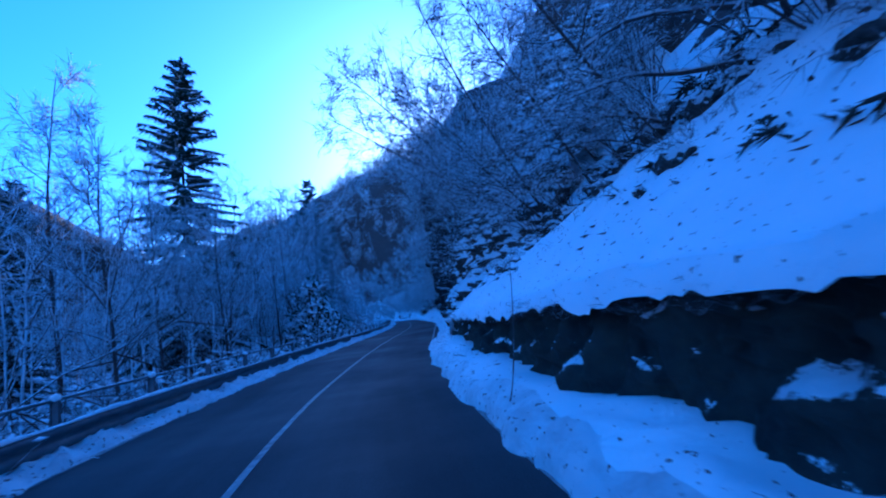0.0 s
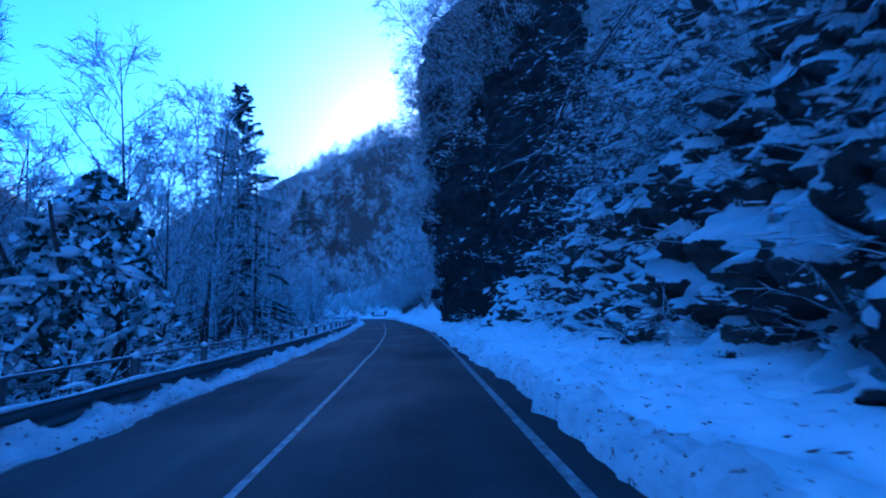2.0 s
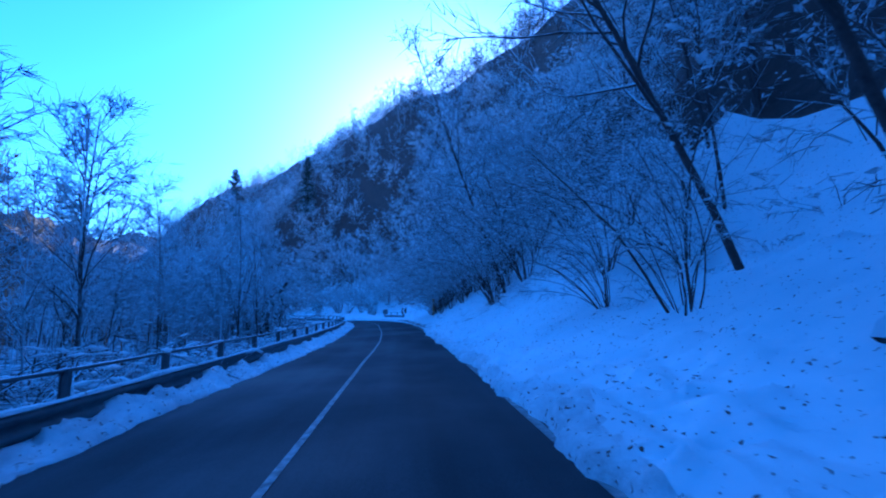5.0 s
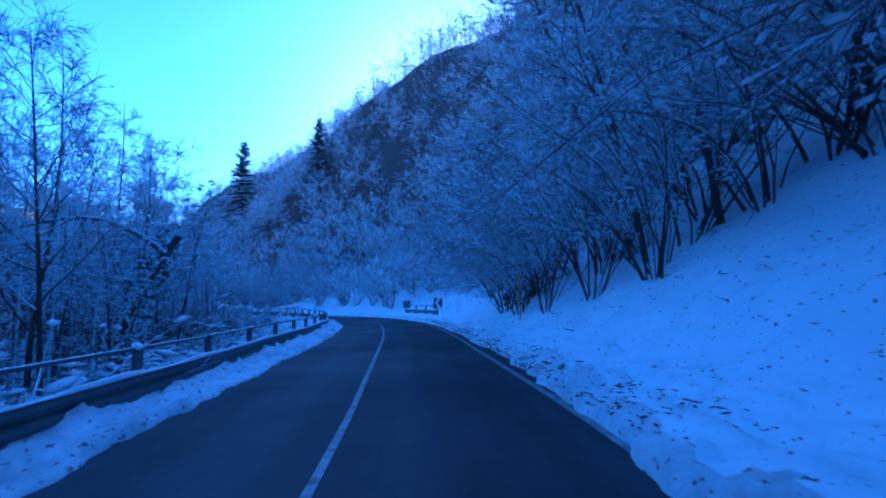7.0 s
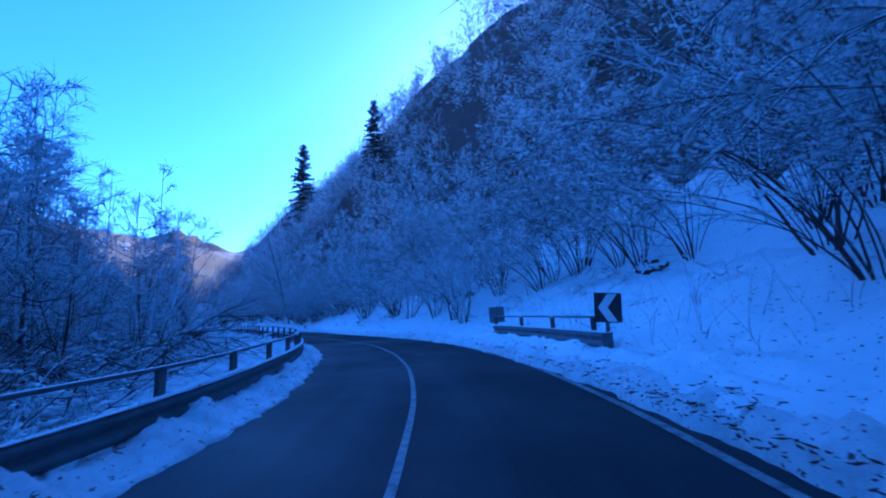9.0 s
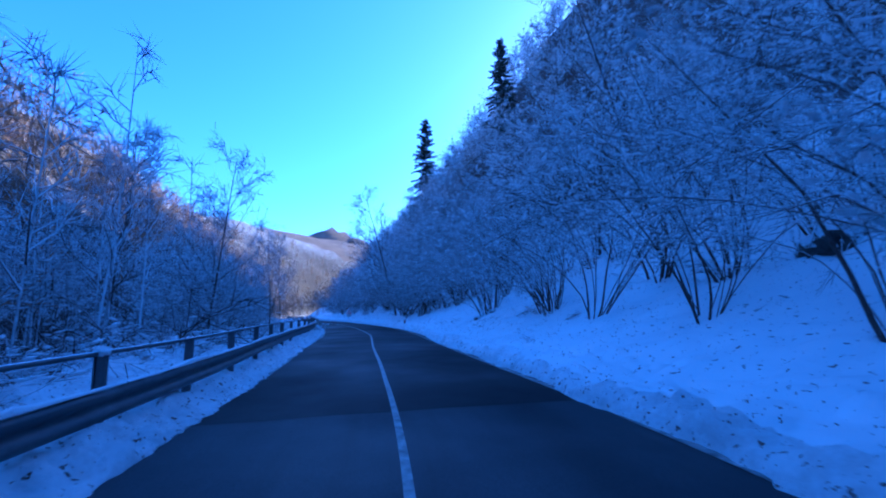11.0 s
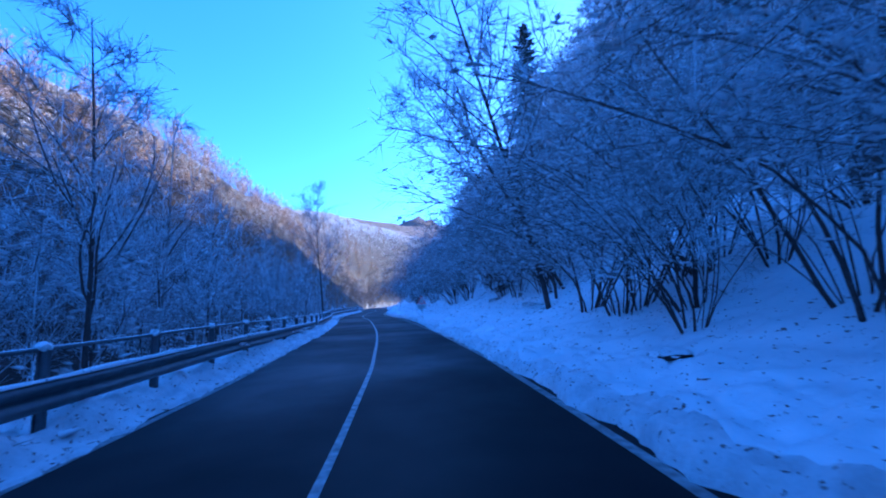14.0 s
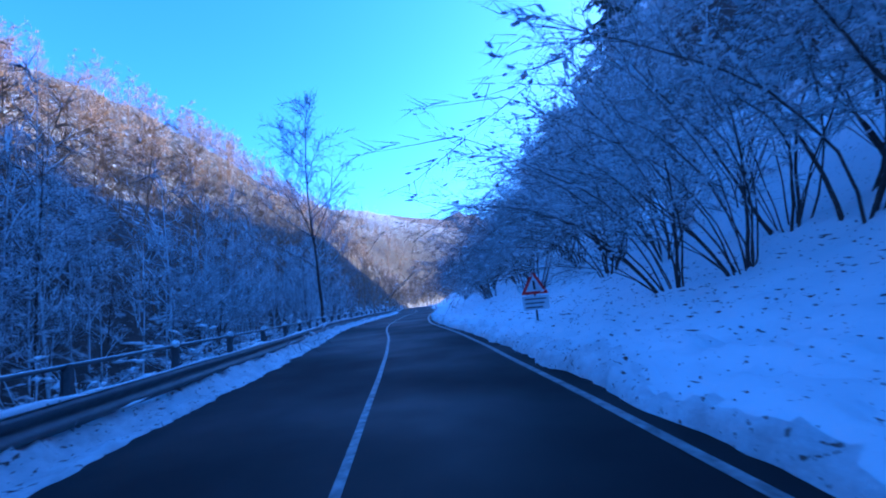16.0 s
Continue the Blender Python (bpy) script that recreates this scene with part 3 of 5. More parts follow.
rough_face("rock_mound", 36.5, 44.6, 0.08, np.linspace(-0.3, 2.9, 46), mound_depth, ROCK,
           "low broken rock at the cliff's foot, half under snow", "rock", 0.26, 0.8, 1.6, 0.3, 0.7, 0.26)


# ---- steel guardrails ----
def rail_thing(name, s0, s1, d, beam_top, pipe_z, spacing, label, first, lift=0.0):
    """Beam of a double wave, posts and a pipe above, along the road from s0 to s1."""
    side = 1 if d > 0 else -1
    root = thing(name, pose(0, 0, 0), label, "guardrail")
    s = np.arange(s0, s1, 0.5)
    prof_z = 1.1 * np.array([0, -0.02, -0.05, -0.09, -0.12, -0.155, -0.19, -0.22, -0.26, -0.29, -0.31])
    prof_d = np.array([0.0, 0.035, 0.075, 0.075, 0.04, 0.0, 0.04, 0.075, 0.075, 0.035, 0.0])
    S, P = np.meshgrid(s, np.arange(11), indexing="ij")
    rise = lambda q: lift * smooth(98, 142, q) * (1 - 0.55 * smooth(158, 176, q))
    base_d, d = d, lambda q: base_d - (0.35 * smooth(122, 142, q) * (1 - 0.6 * smooth(158, 178, q)) if side < 0 else 0)
    sag = 0.015 * vnoise(S / 4.0, S * 0 + base_d) + rise(S)
    out = []
    for thick in (0.0, 0.012):
        x, y = at(S.ravel(), (d(S) - side * (prof_d[P] - thick)).ravel())
        out.append((np.c_[x, y, (beam_top + sag + prof_z[P]).ravel()], grid_faces(*S.shape)[:, ::(1 if side > 0 else -1)]))
    child("beam", root, join(out), STEEL, "double-wave steel beam with snow along its top")
    # snow on the beam
    ring = np.array([(-0.045, 0.0), (-0.05, 0.02), (-0.025, 0.045), (0.01, 0.052), (0.04, 0.03), (0.045, 0.0)])
    S, P = np.meshgrid(np.arange(s0, s1, 0.25), np.arange(6), indexing="ij")
    h = np.clip(0.85 + 0.75 * fbm(S / 1.3, S * 0 + 3 + base_d, 3), 0.12, 2.0)
    x, y = at(S.ravel(), (d(S) + ring[P, 0] - side * 0.02).ravel())
    child("snow_cap", root, (np.c_[x, y, (beam_top - 0.006 + 0.015 * vnoise(S / 4.0, S * 0 + base_d) + rise(S) + ring[P, 1] * h).ravel()], grid_faces(*S.shape)), SNOW, "line of snow lying on the beam")
    pipe = [(*at(q, d(q) + side * 0.10), pipe_z + 0.02 * vnoise(np.array([q / 4.0]), np.array([base_d]))[0] + rise(q), 0.028) for q in np.arange(s0, s1, 0.8)]
    child("pipe", root, tubes([[tuple(float(v) for v in p) for p in pipe]], 8), STEEL, "round steel pipe above the beam")
    posts = mesh_from("post", *join([box_arrays(0, 0, pipe_z / 2 - 0.3, 0.10, 0.014, pipe_z + 0.62), box_arrays(-0.05, 0, pipe_z / 2 - 0.3, 0.012, 0.06, pipe_z + 0.60),
                                     box_arrays(0.05, 0, pipe_z / 2 - 0.3, 0.012, 0.06, pipe_z + 0.60)]), POST, False)
    for q in np.arange(first, s1 - 0.2, spacing):
        if q < s0:
            continue
        p = new("post", posts)
        p.parent = root
        px, py = at(q, d(q) + side * 0.075)
        p.matrix_basis = pose(float(px), float(py), float(rise(q)), 0, 0, heading(q)) @ Matrix.Shear("XZ", 4, (0.06 * random.uniform(-1, 1), 0.04 * random.uniform(-1, 1)))
        if random.random() < 0.6:
            c = new("snow_lump", LUMPS[random.randrange(3)])
            c.parent = root
            c.matrix_basis = pose(float(px), float(py), float(rise(q)) + pipe_z, 0, 0, random.uniform(0, 360))
    return root


def lump_mesh(seed):
    bm = bmesh.new()
    bmesh.ops.create_icosphere(bm, subdivisions=2, radius=0.075)
    for v in bm.verts:
        v.co *= 1 + 0.45 * noise.noise(v.co * 14 + Vector((seed * 5.0, 0, 0)))
        v.co.z = v.co.z * 0.8 + 0.035
    me = bpy.data.meshes.new("snow_lump")
    bm.to_mesh(me)
    bm.free()
    me.materials.append(SNOW)
    return me


LUMPS = [lump_mesh(k) for k in range(3)]
rail_thing("guardrail", -30, 174.0, -3.05, 0.47, 0.81, 2.25, "long steel guardrail with a pipe above, dusted with snow", -27.2, 0.26)
rail_thing("guardrail", 174.9, 250, -3.05, 0.47, 0.81, 2.25, "steel guardrail that begins again past a short gap", 175.1, 0.26)


# ---- trees ----
def unit(v):
    return v / (np.linalg.norm(v) + 1e-9)


def limb_line(rng, p, direction, length, r0, r1, n, bend, wob):
    """A wandering tapered line; bend: a vector added to the direction at each step."""
    d = unit(np.array(direction, float))
    rows = [(*p, r0)]
    p = np.array(p, float)
    for i in range(n):
        d = unit(d + np.array(bend) / n + rng.normal(0, wob, 3))
        p = p + d * length / n
        rows.append((*p, r0 + (r1 - r0) * (i + 1) / n))
    return rows


def branch_off(rng, line, u, angle, keep=0.0):
    """Start, direction and radius of a side branch at share u of a line."""
    a = np.array(line)
    f = u * (len(a) - 1)
    i = min(int(f), len(a) - 2)
    w = a[i] + (a[i + 1] - a[i]) * (f - i)
    t = unit(a[i + 1, :3] - a[i, :3])
    q = unit(np.cross(t, rng.normal(size=3)))
    if keep and q[2] < 0 and rng.rand() < keep:
        q = -q
    return w[:3], unit(t * math.cos(angle) + q * math.sin(angle)), w[3]


def clumps(rng, lines, count, size):
    """Small flattened lumps of snow on the lines."""
    ph = np.array([(0, 0, 0.5), (1, 0.1, 0.08), (0.1, 1, 0.12), (-1, -0.1, 0.1), (-0.1, -1, 0.05), (0, 0, -0.28)])
    fc = np.array([(0, 1, 2), (0, 2, 3), (0, 3, 4), (0, 4, 1), (5, 2, 1), (5, 3, 2), (5, 4, 3), (5, 1, 4)])
    out = []
    for _ in range(count):
        line = lines[rng.randint(len(lines))]
        a = np.array(line)
        i = rng.randint(len(a) - 1)
        c = a[i, :3] + (a[i + 1, :3] - a[i, :3]) * rng.rand()
        t = unit(a[i + 1, :3] - a[i, :3])
        k = size * rng.uniform(0.5, 1.5)
        m = ph * k * rng.uniform(0.7, 1.3, (6, 1))
        m = m + np.outer(ph @ np.array([t[0], t[1], 0]), t) * k * 1.2
        out.append((m + c + (0, 0, 0.3 * k), fc))
    return join(out)


def tree_tall(seed, height, crown_from, spread, limbs, subs, twigs, twig_r=0.012, twig_len=1.0):
    rng = np.random.RandomState(seed)
    trunk = limb_line(rng, (0, 0, -0.4), (rng.uniform(-.05, .05), rng.uniform(-.05, .05), 1), height, 0.0068 * height, 0.016, 12, (0, 0, 0.1), 0.025)
    big, fine = [], []
    for i in range(limbs):
        u = crown_from + (0.97 - crown_from) * (i + rng.rand()) / limbs
        p, d, r = branch_off(rng, trunk, u, radians(rng.uniform(35, 65)))
        ln = spread * (1.15 - 0.75 * (u - crown_from) / (1 - crown_from)) * rng.uniform(0.7, 1.2)
        line = limb_line(rng, p, d, ln, min(0.6 * r, 0.075), 0.014, 7, (0, 0, 0.35), 0.10)
        big.append(line)
        for j in range(subs):
            p2, d2, r2 = branch_off(rng, line, rng.uniform(0.2, 0.98), radians(rng.uniform(25, 65)))
            sub = limb_line(rng, p2, d2, ln * rng.uniform(0.25, 0.5), 0.016, 0.008, 3, (0, 0, 0.1), 0.16)
            fine.append(sub)
            for _ in range(twigs):
                p3, d3, r3 = branch_off(rng, sub, rng.uniform(0.15, 1.0), radians(rng.uniform(20, 60)))
                fine.append(limb_line(rng, p3, d3, twig_len * rng.uniform(0.35, 0.9), twig_r, twig_r * 0.5, 1, (0, 0, -0.05), 0.2))
    return [trunk], big, fine


def tree_hazel(seed, stems, length, lean, subs, twigs, twig_r=0.011):
    """Many stems from one stool, arching over towards -x."""
    rng = np.random.RandomState(seed)
    big, mid, fine = [], [], []
    for i in range(stems):
        a = rng.uniform(0, 6.28)
        base = (0.22 * math.cos(a) * rng.rand(), 0.3 * math.sin(a) * rng.rand(), -0.4)
        d = (-lean * rng.uniform(0.2, 1.3) + 0.28 * math.cos(a), 0.62 * math.sin(a) * rng.uniform(0.2, 1.2), 1.0)
        ln = length * rng.uniform(0.6, 1.15)
        stem = limb_line(rng, base, d, ln, 0.018 + 0.045 * rng.rand() ** 1.8, 0.009, 9, (-lean * 2.1 * rng.uniform(0.2, 1.5), rng.uniform(-.6, .6), -0.85 * rng.uniform(0.2, 1.3)), 0.075)
        big.append(stem)
        for j in range(subs):
            p2, d2, r2 = branch_off(rng, stem, rng.uniform(0.35, 0.99), radians(rng.uniform(20, 60)), 0.4)
            sub = limb_line(rng, p2, d2, ln * rng.uniform(0.14, 0.32), 0.016, 0.008, 3, (-0.2, 0, -0.45), 0.12)
            mid.append(sub)
            for _ in range(twigs):
                p3, d3, r3 = branch_off(rng, sub, rng.uniform(0.1, 1.0), radians(rng.uniform(20, 60)), 0.3)
                fine.append(limb_line(rng, p3, d3, rng.uniform(0.3, 0.85), twig_r, twig_r * 0.5, 1, (0, 0, -0.35), 0.15))
    return big, mid, fine


def tree_spruce(seed, height, spread):
    """Whorls of drooping boughs set close with needled sprays."""
    rng = np.random.RandomState(seed)
    trunk = limb_line(rng, (0, 0, -0.4), (0, 0, 1), height, 0.010 * height, 0.015, 10, (0, 0, 0), 0.006)
    boughs, fine = [], []
    z = 0.10 * height
    while z < height * 0.985:
        u = z / height
        for k in range(rng.randint(5, 8)):
            a = rng.uniform(0, 6.28)
            ln = spread * (1 - u) ** 0.68 * rng.uniform(0.45, 1.15) + 0.2
            line = limb_line(rng, (0, 0, z), (math.cos(a), math.sin(a), 0.25 if u > 0.6 else -0.05), ln, 0.03 * (1 - u) + 0.008, 0.006, 5, (0, 0, -0.55 * (1 - u)), 0.06)
            boughs.append(line)
            out = np.array((math.cos(a), math.sin(a), 0))
            across = np.array((-math.sin(a), math.cos(a), 0))
            for j in range(int(14 + ln * 34)):
                v = rng.uniform(0.1, 1.0)
                p2, d2, r2 = branch_off(rng, line, v, 0.5)
                d2 = unit(out * rng.uniform(0.25, 0.9) + across * rng.choice((-1, 1)) * rng.uniform(0.3, 1.0) + (0, 0, rng.uniform(-0.75, 0.05)))
                fine.append(limb_line(rng, p2, d2, rng.uniform(0.4, 1.1) * (0.45 + 0.55 * ln / spread) * (1.15 - 0.5 * v), 0.058, 0.010, 1, (0, 0, -0.5), 0.12))
        z += height * 0.019 * rng.uniform(0.6, 1.4)
    return [trunk], boughs, fine


def build_tree(name, label, lines, mats, sides=(7, 4, 3), snow=0, snow_size=0.1, seed=0, stem="trunk", split=False):
    """trunk or stems are parts; limbs and twigs, too fine to pick apart, are the crown."""
    root = thing(name, pose(0, 0, -500), label, "tree")
    if split:
        for line in lines[0]:
            child(stem, root, tubes([line], sides[0]), mats[0])
    else:
        child(stem, root, tubes(lines[0], sides[0]), mats[0])
    thick, thin = [l for l in lines[1] + lines[2] if len(l) > 4], [l for l in lines[1] + lines[2] if len(l) <= 4]
    limbs = tris(*tubes(thick, 4)) if thick else None
    crown = child("crown", root, join([limbs, spikes(thin)] if thick else [spikes(thin)]), mats[1])
    if thick and mats[1] is TWIG:
        crown.data.materials.append(LIMB)
        index = np.zeros(len(crown.data.polygons), np.int32)
        index[:len(limbs[1])] = 1
        crown.data.polygons.foreach_set("material_index", index)
    tagged(crown, "fine bare branches carrying snow" if mats[1] is TWIG else "drooping needled boughs with snow", kind="stuff")
    if snow:
        v, f = clumps(np.random.RandomState(seed), lines[1] + lines[2], snow, snow_size)
        tagged(child("snow_load", root, (v, f), SNOW), "soft lumps of fresh snow on the branches", kind="stuff")
    return root


TALL = [build_tree("bare_tree", "tall bare broadleaf tree with snow along its branches", tree_tall(11 + i, h, cf, sp, 30 if i in (0, 2) else 20, 8, 7, 0.014), (BARK, TWIG), seed=i, snow=130, snow_size=0.042)
        for i, (h, cf, sp) in enumerate([(15, 0.24, 4.3), (17, 0.38, 3.2), (13, 0.22, 4.0), (19, 0.42, 3.0)])]
HAZEL = [build_tree("hazel_tree", "many-stemmed hazel bending over under its snow", tree_hazel(41 + i, n, ln, le, 11, 11, 0.0105), (BARK, TWIG), (5, 3, 3), snow=480, snow_size=0.062, seed=20 + i, stem="stem", split=True)
         for i, (n, ln, le) in enumerate([(12, 9.5, 0.30), (14, 8.5, 0.42), (11, 10.0, 0.22), (13, 8.0, 0.36)])]
CROWNED = [build_tree("hillside_tree", "spreading bare tree with frosted, snow-laden branches", tree_tall(171 + i, h, cf, sp, 18, 6, 6, 0.017, 1.15), (BARK, TWIG), (6, 3, 3), seed=50 + i, snow=150, snow_size=0.13)
           for i, (h, cf, sp) in enumerate([(9.5, 0.2, 4.2), (8.0, 0.16, 4.4), (11.0, 0.3, 3.8)])]
SPRUCE = [build_tree("spruce_tree", "dark spruce with snow on its drooping boughs", tree_spruce(61 + i, h, sp), (BARK, NEEDLE), (7, 3, 3), seed=30 + i)
          for i, (h, sp) in enumerate([(24, 5.4), (20, 4.0)])]


def plant(protos, i, s, d, scale=1.0, turn=None, z=None, rng=random, lean=0.0):
    """A tree of the given kind beside the road; turn: degrees from the road's own direction; lean: degrees towards its -x."""
    src = protos[i % len(protos)]
    x, y = at(s, d)
    z = float(ground_at(s, d)[0]) - 0.1 if z is None else z
    rz = heading(s) + (rng.uniform(0, 360) if turn is None else turn)
    return copy_thing(src, pose(float(x), float(y), z, 0, 0, rz) @ pose(0, 0, 0, 0, -lean, 0) @ Matrix.Scale(scale, 4))


# spruces that stand out
plant(SPRUCE, 0, 32.0, -15.6, 1.12)
plant(SPRUCE, 0, 64.9, -13.6, 1.12)
plant(SPRUCE, 1, 27, -24, 0.8)
plant(SPRUCE, 1, 173.4, 27.9, 0.95)
plant(SPRUCE, 1, 226, 32, 1.6)
rt = random.Random(3)
# single bare trees by the downhill side
for s, d, k, sc in [(63.9, -17.1, 0, 1.35), (17, -9.5, 2, 0.95), (19.5, -14, 1, 1.0), (24.5, -9.0, 2, 0.9), (29.5, -11.5, 0, 1.05), (31, -18, 3, 1.0), (34, -9.5, 1, 0.8), (36, -16, 0, 1.0), (42, -14.5, 2, 1.0), (44.5, -10, 0, 0.8), (50, -16, 2, 1.0), (55, -16.5, 0, 1.0), (22, -11, 0, 0.9), (27, -13, 2, 0.95), (38.5, -12.5, 2, 1.05), (47, -13, 0, 1.0), (52, -11.5, 1, 0.95), (56, -12.5, 1, 1.05),
                    (60, -10.5, 3, 0.85), (61.5, -14, 3, 0.95), (67, -12, 1, 0.9), (71, -14, 0, 0.95), (75, -11.5, 2, 0.95), (79, -15, 0, 0.85), (84, -13, 2, 0.8),
                    (90, -15, 0, 0.9), (95, -12, 1, 0.85), (101, -15, 0, 0.8), (108, -17, 1, 0.75), (114, -16, 2, 0.7), (121, -13, 0, 0.8), (128, -14.5, 1, 0.75), (103, -19, 2, 1.0), (106, -14.5, 3, 0.8), (110, -13, 2, 0.85), (112, -20, 0, 0.95), (117, -17, 0, 0.8), (98, -10.5, 2, 0.85), (92, -9.5, 0, 0.8), (87, -9.5, 2, 0.9),
                    (136, -11, 2, 0.8), (142, -9, 0, 0.85), (146.5, -9.5, 2, 0.75), (161.9, -7.4, 2, 0.9), (170, -12, 0, 0.65), (178, -15, 1, 0.65), (183, -11, 2, 0.6),
                    (202, -4.75, 2, 1.25), (196, -9, 0, 0.6), (190, -13, 3, 0.6), (209, -8, 2, 0.7)]:
    plant(TALL, k, s, d, sc * (1.0 if s < 28 else 0.95 if s < 45 else 1.2 if s < 72 else 1.0), rng=rt)
# hazels on the uphill bank, arching towards the road
for s in np.arange(60, 232, 2.5):
    for lane, p in ((7.2, 0.62), (9.8, 0.75), (13.0, 0.45)):
        if rt.random() < p and not (72 < s < 104 and lane < 9) and not (104 < s < 130 and lane < 9) and not (134 < s < 160 and lane < 9):
            plant(HAZEL, rt.randrange(4), float(s + rt.uniform(-1.2, 1.2)), lane + rt.uniform(-0.8, 1.4), rt.uniform(0.5, 0.8) + 0.02 * (lane - 7), rt.uniform(-30, 30), rng=rt, lean=-9)
# on the slope over the wall and on the rocks
for s in np.arange(-14, 17, 2.2):
    d = 9.2 + rt.uniform(-0.8, 1.8)
    plant(HAZEL, rt.randrange(4), float(s), d, rt.uniform(0.5, 0.72), rt.uniform(-30, 30), float(ground_at(-5, d)[0]) - 0.35, rng=rt, lean=22)
for s, d, k in [(-1.5, 7.8, 0.42), (1.5, 7.0, 0.36), (3.8, 7.9, 0.45), (6.2, 7.0, 0.4), (8.6, 7.6, 0.45), (11.0, 6.9, 0.4), (13.2, 6.6, 0.42), (15.4, 6.2, 0.4)]:
    plant(HAZEL, rt.randrange(4), s, d, k, rt.uniform(-40, 40), wall_snow(d, s) - 0.15, rng=rt, lean=6)
for s in np.arange(17, 58, 1.7):
    for h, back in ((3.2, 2.4), (6.5, 3.6), (10.5, 5.4)):
        if rt.random() < (0.55 if s < 40 else 0.0) or (h > 10 and rt.random() < 0.75):
            d = float(np.interp(s, [14, 21, 25, 30, 35, 40, 46, 54, 58], [3.5, 3.8, 4.5, 5.0, 5.6, 6.2, 3.2, 2.2, 3.0])) + back
            plant(HAZEL, rt.randrange(4), float(s + rt.uniform(-0.5, 0.5)), d + 0.5, rt.uniform(0.35, 0.58), rt.uniform(-35, 35), h + (2.5 if s > 40 else 0), rng=rt, lean=4)
for s in np.arange(39, 58, 1.4):
    for h in (8.5, 12.0, 15.0, 18.0, 20.5):
        if rt.random() < (0.95 if s > 49 else 0.8 if h > 11 else 0.0):
            d = on_rock(s, h, True) + 0.08
            plant(HAZEL, rt.randrange(4), float(s), d, rt.uniform(0.26, 0.44), rt.uniform(-40, 40), h, rng=rt, lean=20 if h < 20 else 5)
for s in np.arange(-10, 234, 9):
    plant(TALL, rt.randrange(4), float(s + rt.uniform(-2, 2)), rt.uniform(13, 22), rt.uniform(0.45, 0.7), rng=rt)
plant(TALL, 0, 163.2, 5.8, 0.98, 0, rng=rt, lean=10)
plant(TALL, 2, 165.5, 7.6, 0.85, 0, rng=rt, lean=32)
plant(TALL, 0, 168.0, 8.4, 0.8, 0, rng=rt, lean=30)
plant(TALL, 0, 164.9, 6.9, 0.6, rng=rt)
plant(TALL, 1, 77.9, 6.5, 0.9, 0, rng=rt, lean=13)
plant(TALL, 0, 79.4, 7.8, 0.75, 0, rng=rt, lean=12)
plant(TALL, 2, 86.0, 11.0, 0.85, 0, rng=rt, lean=18)
plant(TALL, 0, 91.5, 10.5, 0.85, 0, rng=rt, lean=20)
plant(TALL, 2, 84.0, 12.0, 0.9, 0, rng=rt, lean=20)
plant(TALL, 2, 151.0, 8.2, 0.75, 0, rng=rt, lean=8)
# snow-laden trees standing up the hillside
for q in range(250):
    s, d = rt.uniform(58, 236), 11.5 + 30 * rt.random() ** 1.3
    plant(CROWNED, rt.randrange(3), s, d, rt.uniform(0.65, 1.15), rng=rt, lean=0)
for q in range(60):
    plant(CROWNED, rt.randrange(3), rt.uniform(138, 230), rt.uniform(-20, -7.5), rt.uniform(0.4, 0.75), rng=rt)
for q in range(26):
    plant(CROWNED, rt.randrange(3), rt.uniform(50, 116), rt.uniform(-20, -9), rt.uniform(0.5, 0.85), rng=rt)
for q in range(44):
    plant(CROWNED, rt.randrange(3), rt.uniform(110, 150), rt.uniform(-19, -8.5), rt.uniform(0.4, 0.75), rng=rt)
plant(TALL, 0, 88.4, 6.7, 0.8, 0, rng=rt, lean=8)
plant(TALL, 1, 89.8, 7.2, 0.75, 0, rng=rt, lean=12)
plant(TALL, 3, 87.2, 7.8, 0.7, 0, rng=rt, lean=5)
